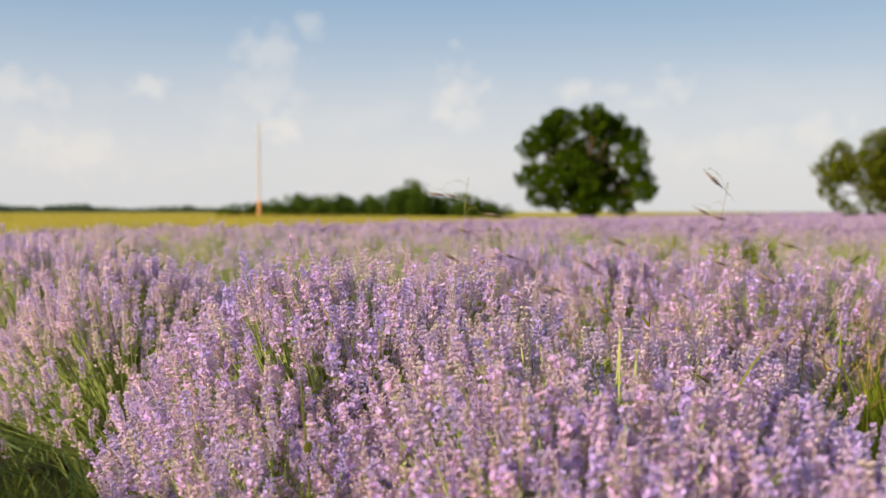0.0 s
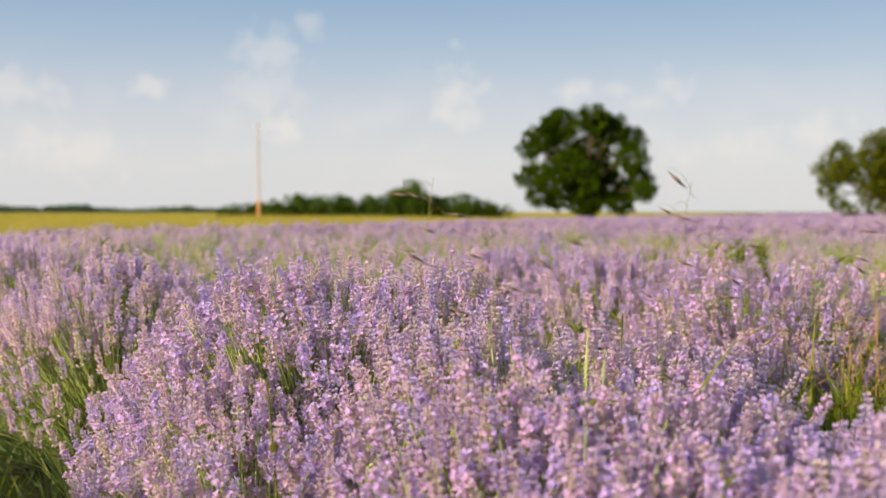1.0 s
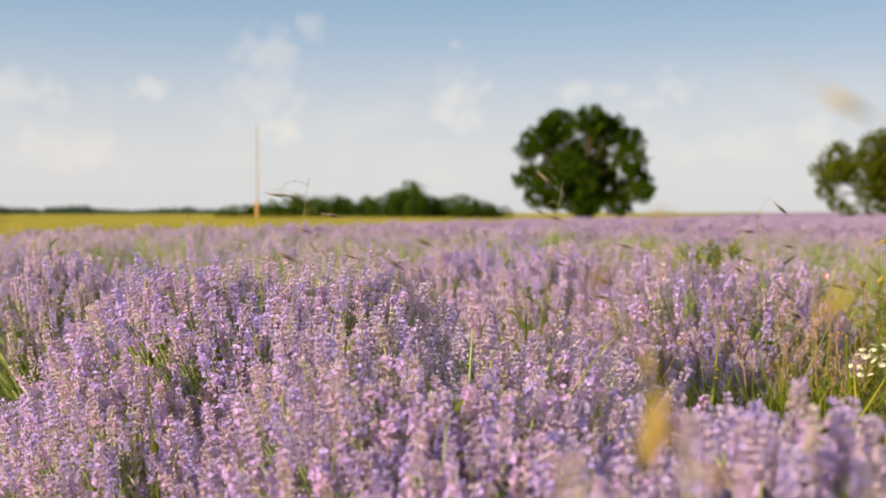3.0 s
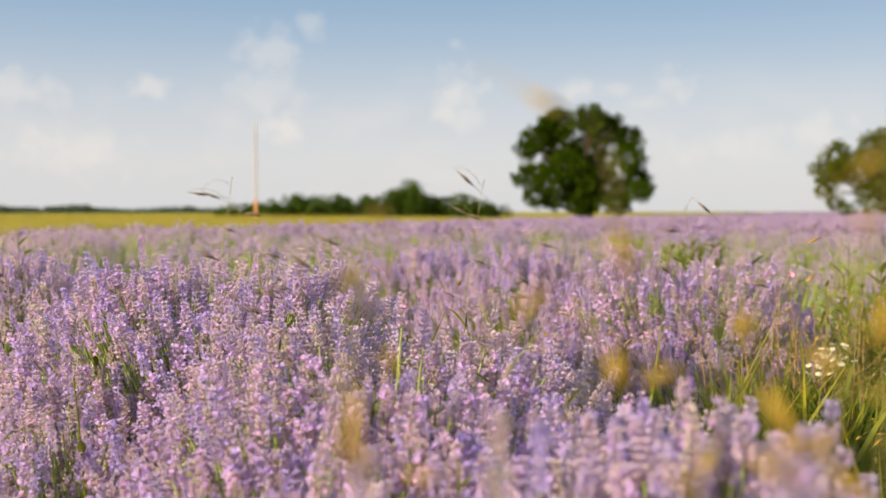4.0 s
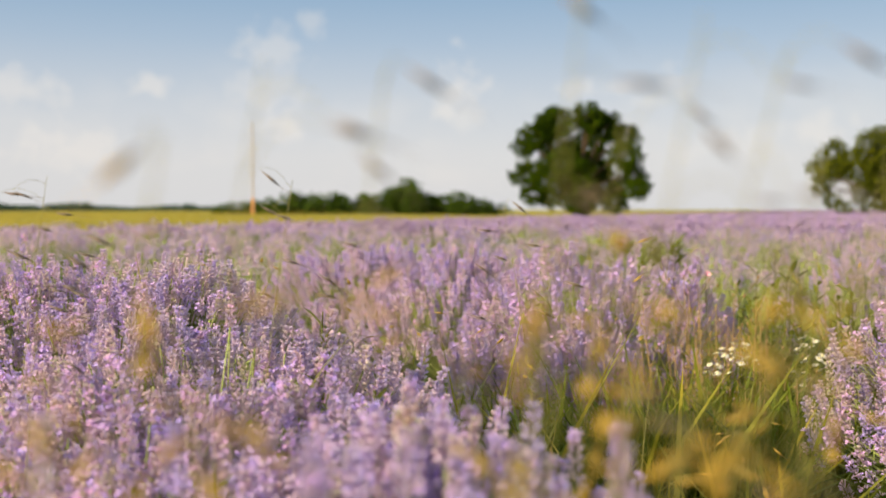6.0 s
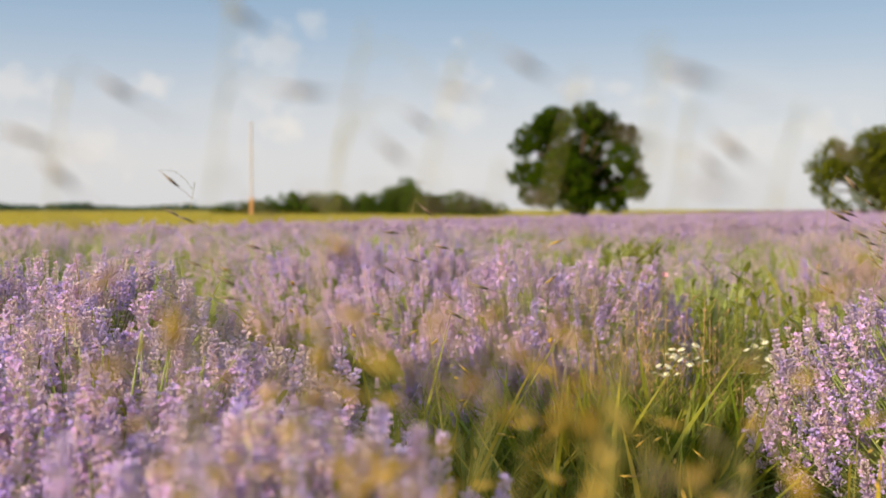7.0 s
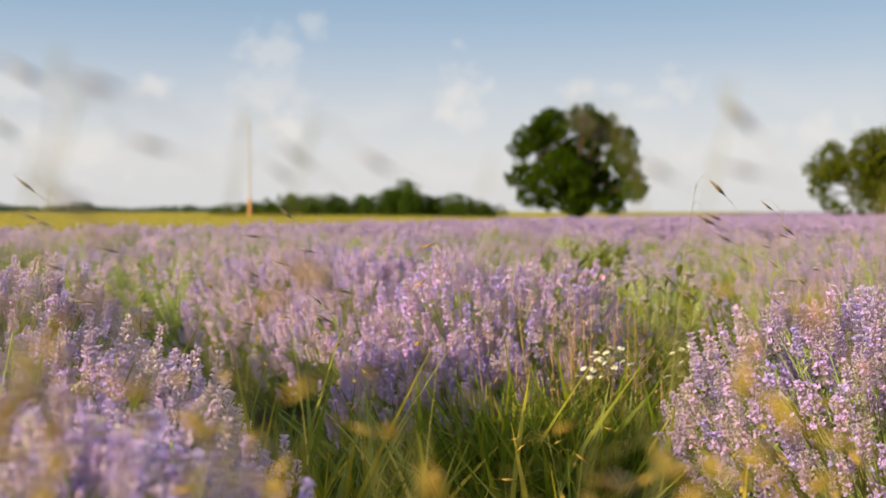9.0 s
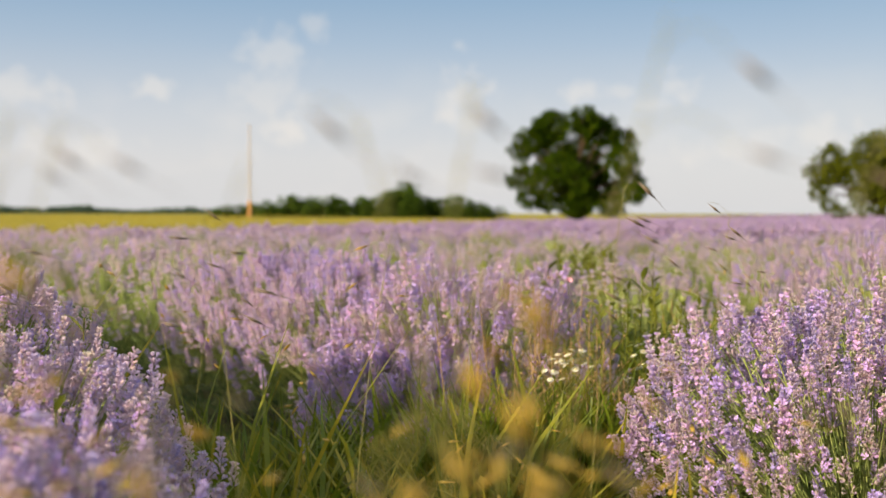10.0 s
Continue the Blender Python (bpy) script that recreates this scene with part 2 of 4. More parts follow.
def tubes(paths, radii, sides=3):
    """Tubes along N paths of P points each: paths (N, P, 3), radii (N, P)."""
    n, p, _ = paths.shape
    tan = np.gradient(paths, axis=1).reshape(-1, 3)
    rot = frames_along(tan, np.zeros(len(tan)))
    ang = np.arange(sides) * 2 * np.pi / sides
    ring = np.stack((np.cos(ang), np.sin(ang), 0 * ang), 1)
    v = np.einsum("nij,vj->nvi", rot, ring) * radii.reshape(-1, 1, 1) + paths.reshape(-1, 1, 3)
    tri = []
    for j in range(p - 1):
        for s in range(sides):
            a, b = j * sides + s, j * sides + (s + 1) % sides
            tri += [(a, b, b + sides), (a, b + sides, a + sides)]
    tri = np.array(tri)
    t = tri[None] + (np.arange(n) * p * sides)[:, None, None]
    return v.reshape(-1, 3), t.reshape(-1, 3)


def bent(p0, p1, lift, steps):
    """Curves from p0 to p1 that start upright and lean over: arrays (N, steps, 3)."""
    mid = p0 + (p1 - p0) * np.array([0.3, 0.3, 0.6]) + np.array([0, 0, 1.0]) * lift
    s = np.linspace(0, 1, steps)[None, :, None]
    return (1 - s) ** 2 * p0[:, None] + 2 * s * (1 - s) * mid[:, None] + s ** 2 * p1[:, None]


def blade(length, width, bend, steps=3):
    """A narrow pointed leaf that rises along z and bows over along x."""
    v, t = [], []
    for i in range(steps):
        s = i / steps
        w = width * (0.6 + 0.8 * s) * (1 - s ** 2) ** 0.5
        v += [(bend * length * s * s, -w / 2, length * s), (bend * length * s * s, w / 2, length * s)]
        if i:
            a = 2 * i - 2
            t += [(a, a + 1, a + 3), (a, a + 3, a + 2)]
    v.append((bend * length, 0, length))
    t.append((2 * steps - 2, 2 * steps - 1, 2 * steps))
    return np.array(v, float), np.array(t)


# ---------------------------------------------------------------- lavender flower heads
def join(parts):
    V, T, b = [], [], 0
    for v, t in parts:
        V.append(v)
        T.append(t + b)
        b += len(v)
    return (np.concatenate(V), np.concatenate(T)) if V else (np.zeros((0, 3)), np.zeros((0, 3), int))


def spindle(length, radius, sides=3):
    ang = np.arange(sides) * 2 * np.pi / sides
    v = [(0, 0, 0)] + [(radius * math.cos(a), radius * math.sin(a), length * 0.6) for a in ang] + [(0, 0, length)]
    t = []
    for s in range(sides):
        a, b = 1 + s, 1 + (s + 1) % sides
        t += [(0, b, a), (a, b, sides + 1)]
    return np.array(v, float), np.array(t)


def calyx_cup(rng, length, radius):
    """A slender ribbed calyx, open at its ragged mouth."""
    v = [(0, 0, 0)]
    for i in range(3):
        a = i * 2.094 + rng.uniform(-0.3, 0.3)
        k = radius * rng.uniform(0.8, 1.25)
        v.append((k * math.cos(a), k * math.sin(a), length * rng.uniform(0.82, 1.12)))
    return np.array(v, float), np.array(((0, 1, 2), (0, 2, 3), (0, 3, 1)))


def corolla(rng, r):
    """A small two-lipped flower: two upright lobes and three spreading ones round a throat."""
    v, t = [(0, 0, -r * 0.8)], []
    for i in range(5):
        a0 = i * 2 * math.pi / 5 + rng.uniform(-0.2, 0.2)
        k = r * (1.25 if i < 2 else 0.9) * rng.uniform(0.75, 1.2)
        b = len(v)
        for da in (-0.42, 0.42):
            v.append((k * math.cos(a0 + da), k * math.sin(a0 + da), rng.uniform(-0.3, 0.45) * r))
        t.append((0, b, b + 1))
    return np.array(v, float), np.array(t)


def flower_head(rng, lod, bloom):
    """Calyces in whorls round the stem's end and the flowers open among them. Returns (calyces, petals)."""
    whorls = int(rng.integers(5, 9))
    calyces, petals, z = [], [], 0.0
    stout = rng.uniform(0.75, 1.1)
    heights = []
    if rng.random() < 0.5:
        heights.append(-0.012 - 0.010 * rng.random())
    for w in range(whorls):
        heights.append(z)
        z += 0.0066 * rng.uniform(0.8, 1.25)
    total = z

    def ray(a, tilt):
        return np.array([[math.cos(a) * math.sin(tilt), math.sin(a) * math.sin(tilt), math.cos(tilt)]])

    for w, h in enumerate(heights):
        s = max(0.0, h / total)
        r = 0.0022 * (1 - 0.5 * s) * stout
        if lod == 0:
            count = int(rng.integers(6, 9)) if s < 0.75 else 5
            off = rng.uniform(0, 6.28)
            for c in range(count):
                a = off + c * 2 * math.pi / count + rng.uniform(-0.35, 0.35)
                d = ray(a, (0.95 - 0.55 * s) * rng.uniform(0.55, 1.2) * (0.7 + 0.3 * stout))
                rot = frames_along(d, np.array([rng.uniform(0, 6)]))[0]
                ln = 0.0082 * rng.uniform(0.75, 1.25)
                sv, st = calyx_cup(rng, ln, 0.0018)
                p = np.array([math.cos(a) * r, math.sin(a) * r, h + rng.uniform(-0.0022, 0.0022)])
                calyces.append((sv @ rot.T + p, st))
                if rng.random() < bloom * (0.6 if s < 0.8 else 1.0):
                    fv, ft = corolla(rng, 0.0036 * rng.uniform(0.7, 1.25))
                    petals.append((fv @ rot.T + p + d[0] * ln * 1.15, ft))
        elif lod == 1:
            a0 = rng.uniform(0, 6.28)
            for c in range(4):
                a = a0 + c * 1.571 + rng.uniform(-0.3, 0.3)
                d = ray(a, (0.95 - 0.5 * s) * rng.uniform(0.6, 1.2))
                rot = frames_along(d, np.array([0.0]))[0]
                sv, st = calyx_cup(rng, 0.0090, 0.0027)
                p = np.array([math.cos(a) * r, math.sin(a) * r, h])
                calyces.append((sv @ rot.T + p, st))
                if rng.random() < bloom * 0.8:
                    fv, ft = corolla(rng, 0.0046)
                    petals.append((fv @ rot.T + p + d[0] * 0.010, ft[::2]))
        elif w % 3 == 0:
            a0 = rng.uniform(0, 6.28)
            for c in range(3):
                d = ray(a0 + c * 2.094, 0.75 - 0.4 * s)
                rot = frames_along(d, np.array([rng.uniform(0, 6)]))[0]
                sv, st = calyx_cup(rng, 0.018, 0.0052)
                calyces.append((sv @ rot.T + np.array([0, 0, h]), st))
                if rng.random() < bloom * 0.9:
                    fv, ft = corolla(rng, 0.0062)
                    petals.append((fv @ rot.T + d[0] * 0.013 + np.array([0, 0, h]), ft[:3]))
    return join(calyces), join(petals)


head_rng = np.random.default_rng(7)
HEADS = {lod: [flower_head(head_rng, lod, (0.10, 0.20, 0.32, 0.50)[i % 4]) for i in range((20, 14, 8)[lod])] for lod in (0, 1, 2)}


def spike_mesh(head):
    """One flower spike as shared mesh data: calyces and petals, each with its own material."""
    (cv, ct), (pv, pt) = head
    v, t = join([head[0], head[1]]) if len(pv) else head[0]
    ob = mesh_object("flower_spike", v, t, M_CALYX_ONE)
    ob.data.materials.append(M_PETAL_ONE)
    ob.data.polygons.foreach_set("material_index", np.array([0] * len(ct) + [1] * len(pt), np.int32))
    data = ob.data
    bpy.data.objects.remove(ob)
    return data


SPIKES = [spike_mesh(h) for h in HEADS[0]]
LEAVES = [blade(0.05, 0.0042, b, 2) for b in (0.1, 0.3, 0.5)]

# ---------------------------------------------------------------- the lie of the land
NX, NY = 0.8, 0.6  # across the rows
UX, UY = -0.6, 0.8  # along the rows
ROW_0, ROW_STEP = 1.02, 1.45


def past_edge(x, y):
    """Metres beyond the field's far edge, where the meadow begins."""
    return -(x + 6.0) * 0.931 + (y - 14.0) * 0.364 + 1.5


def ease(v, a, b):
    s = np.clip((v - a) / (b - a), 0, 1)
    return s * s * (3 - 2 * s)


def ground_z(x, y):
    return 0.45 * ease(past_edge(x, y), 0.0, 22.0) + 0.17 * ease(y, 55.0, 115.0) * ease(x, 2.0, 14.0)


def at_row(n, u):
    return NX * n + UX * u, NY * n + UY * u


def build_ground():
    radii = np.concatenate(([0.0], np.geomspace(0.25, 4000, 110)))
    turns = np.linspace(0, 2 * np.pi, 181)[:-1]
    verts, tris = [(0.4, 0.5, 0.0)], []
    for r in radii[1:]:
        for a in turns:
            x, y = 0.4 + r * math.cos(a), 0.5 + r * math.sin(a)
            rough_z = 0.02 * noise.noise((x * 1.7, y * 1.7, 0)) if r < 40 else 0
            verts.append((x, y, float(ground_z(x, y)) + rough_z))
    k = len(turns)
    for j in range(k):
        tris.append((0, 1 + j, 1 + (j + 1) % k))
    for i in range(len(radii) - 2):
        for j in range(k):
            a, b = 1 + i * k + j, 1 + i * k + (j + 1) % k
            tris += [(a, a + k, b + k), (a, b + k, b)]
    ob = mesh_object("ground", verts, tris, M_GROUND, smooth=True)
    v = np.array(verts)
    far = np.hypot(v[:, 0], v[:, 1])
    meadow = np.maximum(ease(past_edge(v[:, 0], v[:, 1]), -0.3, 0.6), ease(far, 120, 150))
    ob.data.attributes.new("meadow", "FLOAT", "POINT").data.foreach_set("value", meadow.astype(np.float32))
    tagged(ob, "brown field soil with sparse weeds, yellow-green meadow beyond", "ground", kind="structure")


build_ground()


# ---------------------------------------------------------------- lavender bushes
def lavender_bush(rng, lod, height, reach_n, reach_u, heads, extra=(), single=0, stature=1.0, leafy=1.0):
    """One bush at the origin: leaf cushion, stems, flower heads and open petals. Tips lie on an uneven dome."""
    root = new("lavender_bush")
    r = rng.random(heads) ** (0.5 if lod == 0 else 0.62) * 1.06
    a = rng.uniform(0, 2 * np.pi, heads)
    n, u = r * np.cos(a) * reach_n, r * np.sin(a) * reach_u
    lump = 0.035 * np.sin(n * 13 + rng.uniform(0, 6)) * np.cos(u * 11 + rng.uniform(0, 6))
    z = height * (1 - 0.36 * np.minimum(r, 1.2) ** 3.6) + lump + rng.normal(0, 0.022, heads) - 0.045
    low = rng.random(heads) < (0.36 if heads > 650 else 0.22)
    z = np.where(low, z * rng.uniform(0.66, 0.93, heads), z)
    tip = np.stack((NX * n + UX * u, NY * n + UY * u, z), 1)
    foot = tip * np.array([0.30, 0.30, 0]) + np.stack((rng.normal(0, 0.02, heads), rng.normal(0, 0.02, heads), np.full(heads, 0.05)), 1)
    lean = tip * np.array([0.62, 0.62, 0]) + np.array([0, 0, 0.62]) + rng.normal(0, 0.08, (heads, 3))
    if len(extra):
        e = np.array(extra, float)
        tip = np.concatenate((tip, e))
        foot = np.concatenate((foot, e * np.array([0.5, 0.5, 0]) + np.array([0, 0, 0.05])))
        lean = np.concatenate((lean, np.tile((0.03, 0.0, 1.0), (len(e), 1))))
    count = len(tip)
    tone = np.clip(rng.normal(0.5, 0.28, count), 0, 1)
    paths = bent(foot, tip, 0.04, (3, 3, 2)[lod])
    thick = np.linspace(0.0017, 0.0012, paths.shape[1])[None] * np.ones((count, 1)) * (1.0, 1.1, 1.6)[lod]
    sv, st = tubes(paths, thick, 3)
    mesh_object("stalk", sv, st, M_STEM, root, np.repeat(tone, paths.shape[1] * 3), kind="stuff")
    which = rng.integers(0, len(HEADS[lod]), count)
    size = rng.uniform(0.68, 1.05, count) * stature
    rot = frames_along(lean, rng.uniform(0, 6.28, count))
    if single:
        # the heads on the open side can be told apart: each is a piece of its own
        order = np.argsort(tip[:, 0] * 0.35 + tip[:, 1] - 0.6 * tip[:, 2])
        for i in order[:single]:
            ob = new("flower_spike", SPIKES[which[i]])
            ob.parent = root
            m = Matrix([[*rot[i][a] * size[i], tip[i][a]] for a in range(3)] + [[0, 0, 0, 1]])
            ob.matrix_basis = m
        cut = single + (count - single) * 2 // 5
        hidden = order[cut:]
        cv, ct, ca = scatter([h[0] for h in HEADS[1]], which[hidden] % len(HEADS[1]), tip[hidden], rot[hidden], size[hidden], tone[hidden])
        mesh_object("back_blossom", cv, ct, M_CALYX, root, ca, kind="stuff", label="greyish mauve calyces in whorls")
        rest = np.sort(order[single:cut])
        which, tip, rot, size, tone = which[rest], tip[rest], rot[rest], size[rest], tone[rest]
    cv, ct, ca = scatter([h[0] for h in HEADS[lod]], which, tip, rot, size, tone)
    mesh_object("blossom", cv, ct, M_CALYX, root, ca, kind="stuff", label="greyish mauve calyces in whorls")
    pv, pt, pa = scatter([h[1] for h in HEADS[lod]], which, tip, rot, size, tone)
    mesh_object("petal_cover", pv, pt, M_PETAL, root, pa, kind="stuff", label="lilac open petals")
    if lod < 2:
        # small pale leaves up the flower stalks
        k = rng.integers(0, len(paths), len(paths) * 2)
        f = rng.uniform(0.45, 0.97, len(k))[:, None]
        pos = paths[k, 0] * (1 - f) ** 2 + paths[k, 1] * 2 * f * (1 - f) + paths[k, -1] * f ** 2
        way = np.stack((rng.normal(0, 0.6, len(k)), rng.normal(0, 0.6, len(k)), np.ones(len(k))), 1)
        lv, lt, la = scatter(LEAVES, rng.integers(0, 3, len(k)), pos, frames_along(way, rng.uniform(0, 6.28, len(k))), rng.uniform(0.35, 0.75, len(k)), rng.random(len(k)))
        mesh_object("stalk_leaf", lv, lt, M_STEM, root, la, kind="stuff", label="small pale green leaves up the stalks")
    leaves = int((900, 420, 130)[lod] * leafy)
    r = np.sqrt(rng.random(leaves)) * 0.85
    a = rng.uniform(0, 2 * np.pi, leaves)
    n, u = r * np.cos(a) * reach_n, r * np.sin(a) * reach_u
    pos = np.stack((NX * n + UX * u, NY * n + UY * u, rng.uniform(0.02, 0.30 if leafy == 1.0 else height * 0.9, leaves) * (1.1 - 0.5 * r)), 1)
    way = pos * np.array([1.6, 1.6, 0]) + np.array([0, 0, 0.5]) + rng.normal(0, 0.22, (leaves, 3))
    lv, lt, la = scatter(LEAVES, rng.integers(0, 3, leaves), pos, frames_along(way, rng.uniform(0, 6.28, leaves)), rng.uniform(0.8, 1.5, leaves) * (1.0, 1.3, 2.2)[lod], rng.random(leaves))
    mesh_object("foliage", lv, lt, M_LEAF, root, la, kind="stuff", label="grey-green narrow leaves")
    return root


BUSH_GROUP = "lavender bushes in rows"


def tag_bush(ob, label):
    return tagged(ob, label, "lavender bush", BUSH_GROUP)


def place_root(ob, n, u, turn=0.0, size=1.0):
    x, y = at_row(n, u)
    ob.matrix_basis = pose(x, y, float(ground_z(x, y)), 0, 0, turn) @ Matrix.Diagonal((size, size, size, 1))
    return ob


bush_rng = np.random.default_rng(21)
# the bushes beside the camera's line: across, along, height, reach across, reach along, heads, label
NEAR_BUSHES = [
    (0.88, -0.75, 0.50, 0.30, 0.40, 320, "lavender bush in full bloom beside grassy path"),
    (0.86, -0.15, 0.50, 0.26, 0.42, 520, "low lavender bush in bloom with loose stems"),
    (0.90, 0.42, 0.535, 0.27, 0.42, 950, "lavender bush in bloom beside tall dry grass"),
    (0.76, 0.74, 0.515, 0.22, 0.30, 480, "low lavender bush in bloom at the row's edge"),
    (0.70, 1.30, 0.485, 0.24, 0.34, 520, "low lavender bush in bloom at the row's edge"),
    (0.96, 0.98, 0.56, 0.36, 0.46, 1400, "dense lavender bush with tall lilac flower heads"),
    (1.02, 1.58, 0.630, 0.43, 0.44, 1450, "dense rounded lavender bush in full bloom"),
    (0.98, 2.52, 0.60, 0.37, 0.38, 800, "lavender bush with green stems showing below"),
    (0.96, 3.14, 0.65, 0.38, 0.36, 480, "very tall lavender bush in bloom in a row"),
    (0.98, 3.75, 0.65, 0.38, 0.42, 420, "very tall lavender bush in bloom in a row"),
    (2.46, -0.15, 0.60, 0.38, 0.38, 450, "lavender bush in bloom with upright stems"),
    (2.40, 0.54, 0.595, 0.40, 0.42, 720, "lavender bush with pink-lilac heads and green stems"),
    (2.47, 1.78, 0.60, 0.41, 0.38, 580, "sunlit lavender bush with green stems below"),
    (2.18, 1.66, 0.44, 0.24, 0.30, 420, "low lavender bush in bloom, shaded on one side"),
    (2.48, 2.36, 0.58, 0.38, 0.38, 560, "lavender bush in bloom, partly in shade"),
    (2.50, 3.00, 0.575, 0.38, 0.40, 640, "lavender bush in bloom, partly in shade"),
]
# tall single stems that stand out of the near bushes, by place in the field
TALL = [
    (-0.126, 1.904, 0.620), (-0.186, 1.914, 0.610), (0.222, 1.333, 0.605), (0.265, 1.377, 0.550), (0.248, 1.36, 0.575), (0.300, 1.38, 0.545), (0.115, 1.80, 0.565), (0.02, 1.77, 0.595),
    (0.547, 1.416, 0.400), (0.56, 1.44, 0.385), (-0.05, 1.86, 0.585), (0.40, 0.78, 0.545), (0.46, 0.80, 0.535), (0.33, 0.62, 0.585), (0.42, 0.60, 0.565),
    (0.585, 0.58, 0.590), (0.47, 0.57, 0.595), (0.50, 0.70, 0.555), (0.43, 0.47, 0.610), (0.30, 0.50, 0.615), (0.24, 0.46, 0.60),
]
for n, u, h, rn, ru, heads, label in NEAR_BUSHES:
    heads = int(heads * 1.4)
    x, y = at_row(n, u)
    extra = [(px - x, py - y, pz) for px, py, pz in TALL if abs(-0.6 * px + 0.8 * py - u) < 0.31 and abs(0.8 * px + 0.6 * py - n) < 0.5]
    lod = 0 if 0.5 < u < 2.2 else 1
    tag_bush(place_root(lavender_bush(bush_rng, lod, h, rn, ru, heads, extra, 300 if lod == 0 else 0, 1.25 if n > 2 else 1.0), n, u), label)

# leafy bushes with hardly a flower, added in place of dark shaded gaps
for n, u, h in ((2.42, 4.50, 0.42), (2.36, 5.10, 0.40), (2.40, 5.72, 0.42), (2.34, 6.05, 0.40), (3.82, 3.05, 0.48), (3.85, 4.75, 0.50)):
    tag_bush(place_root(lavender_bush(bush_rng, 1, h, 0.33, 0.36, 40, (), 0, 1.0, 4.0), n, u), "dark green leafy bush standing in for a shaded gap")

# the rest of the rows: a few bushes, copied with turns and sizes
MASTERS = {1: [], 2: []}


def add_bush(n, u, lod):
    x, y = at_row(n, u)
    size = bush_rng.uniform(0.90, 1.08)
    m = pose(x, y, float(ground_z(x, y)), 0, 0, bush_rng.uniform(0, 360))
    if len(MASTERS[lod]) < 5:
        ob = lavender_bush(bush_rng, lod, 0.60 if lod == 1 else 0.57, 0.30, 0.35, 330 if lod == 1 else 200)
        MASTERS[lod].append(tag_bush(ob, "rounded lavender bush in bloom in a row"))
        ob.matrix_basis = m
    else:
        ob = copy_thing(MASTERS[lod][int(bush_rng.integers(0, 5))], m)
    ob.scale = (size, size, size)


row_far = []
for k in range(-1, 88):
    n0 = ROW_0 + ROW_STEP * k
    u = -1.0
    while u < 125:
        nn, uu = n0 + bush_rng.normal(0, 0.04), u + bush_rng.normal(0, 0.05)
        u += 0.58
        x, y = at_row(nn, uu)
        # row outside the view, added so that its shade falls across the furrow
        if k == -1:
            if -1.2 < uu < 5.5 and math.hypot(x - np.clip(x, 0, 0.85), y) > 0.55:
                add_bush(nn, uu, 2)
            continue
        if past_edge(x, y) > -0.2 or y < 0.15 or y > 130:
            continue
        if not (-0.43 * y - 0.9 < x < 0.43 * y + 2.4):
            continue
        if (k == 0 and uu < 4.0) or (k == 1 and (uu < 3.3 or 4.3 < uu < 4.8 or 5.35 < uu < 6.2)) or (k == 2 and (2.6 < uu < 3.4 or 4.4 < uu < 5.0)):
            continue
        d = math.hypot(x - 0.42, y)
        if d < 4.4:
            add_bush(nn, uu, 1)
        elif d < 12.0:
            add_bush(nn, uu, 2)
        elif d < 40 or bush_rng.random() < 40 / d * 0.8:
            row_far.append((x, y, d))


def far_rows():
    """Rows too far off to tell their bushes apart: tufts of heads over leaf clumps."""
    rng = np.random.default_rng(5)
    P, S, G = [], [], []
    for x, y, d in row_far:
        count = int(np.clip(900 / d, 10, 70))
        r, a = np.sqrt(rng.random(count)) * 0.42, rng.uniform(0, 6.28, count)
        z = ground_z(x, y) + 0.56 * (1 - 0.9 * r ** 2) - 0.06 + rng.normal(0, 0.03, count) + 0.04 * math.sin(x * 1.3 + y)
        P.append(np.stack((x + r * np.cos(a), y + r * np.sin(a), z), 1))
        S.append(np.full(count, float(np.clip(d / 13.0, 1.0, 3.0))))
        G.append((x, y))
    P, S = np.concatenate(P), np.concatenate(S)
    shapes = []
    for i in range(4):
        sv, st = spindle(0.075, 0.014, 3)
        tv, tt = spindle(0.055, 0.012, 3)
        shapes.append(join([(sv - [0, 0, 0.03], st), (tv + [0.024, 0.008 * i, -0.03], tt)]))
    m = len(P)
    flat = np.stack((rng.normal(0, 0.25, m), rng.normal(0, 0.25, m), np.ones(m)), 1)
    v, t, a = scatter(shapes, rng.integers(0, 4, m), P, frames_along(flat, rng.uniform(0, 6, m)), rng.uniform(0.8, 1.2, m) * S ** 0.6, np.clip(rng.normal(0.5, 0.25, m), 0, 1))
    tagged(mesh_object("lavender_rows", v, t, M_FAR, tone=a), "distant rows of mauve lavender up to the meadow", "lavender", kind="stuff")
    G = np.array(G)
    reps = 5
    Q = np.repeat(G, reps, 0) + rng.normal(0, 0.16, (len(G) * reps, 2))
    z = ground_z(Q[:, 0], Q[:, 1])
    m = len(Q)
    cv, ct = spindle(0.45, 0.16, 5)
    v, t, a = scatter([(cv, ct)], np.zeros(m, int), np.column_stack((Q, z)), frames_along(np.stack((rng.normal(0, 0.3, m), rng.normal(0, 0.3, m), np.ones(m)), 1), rng.uniform(0, 6, m)), rng.uniform(0.8, 1.1, m), rng.random(m))
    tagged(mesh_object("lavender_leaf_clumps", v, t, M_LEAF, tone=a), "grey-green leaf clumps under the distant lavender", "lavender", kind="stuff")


far_rows()


# ---------------------------------------------------------------- grass
GRASS_BLADES = [blade(0.22, 0.006, b, 4) for b in (0.15, 0.35, 0.6, 0.9)]


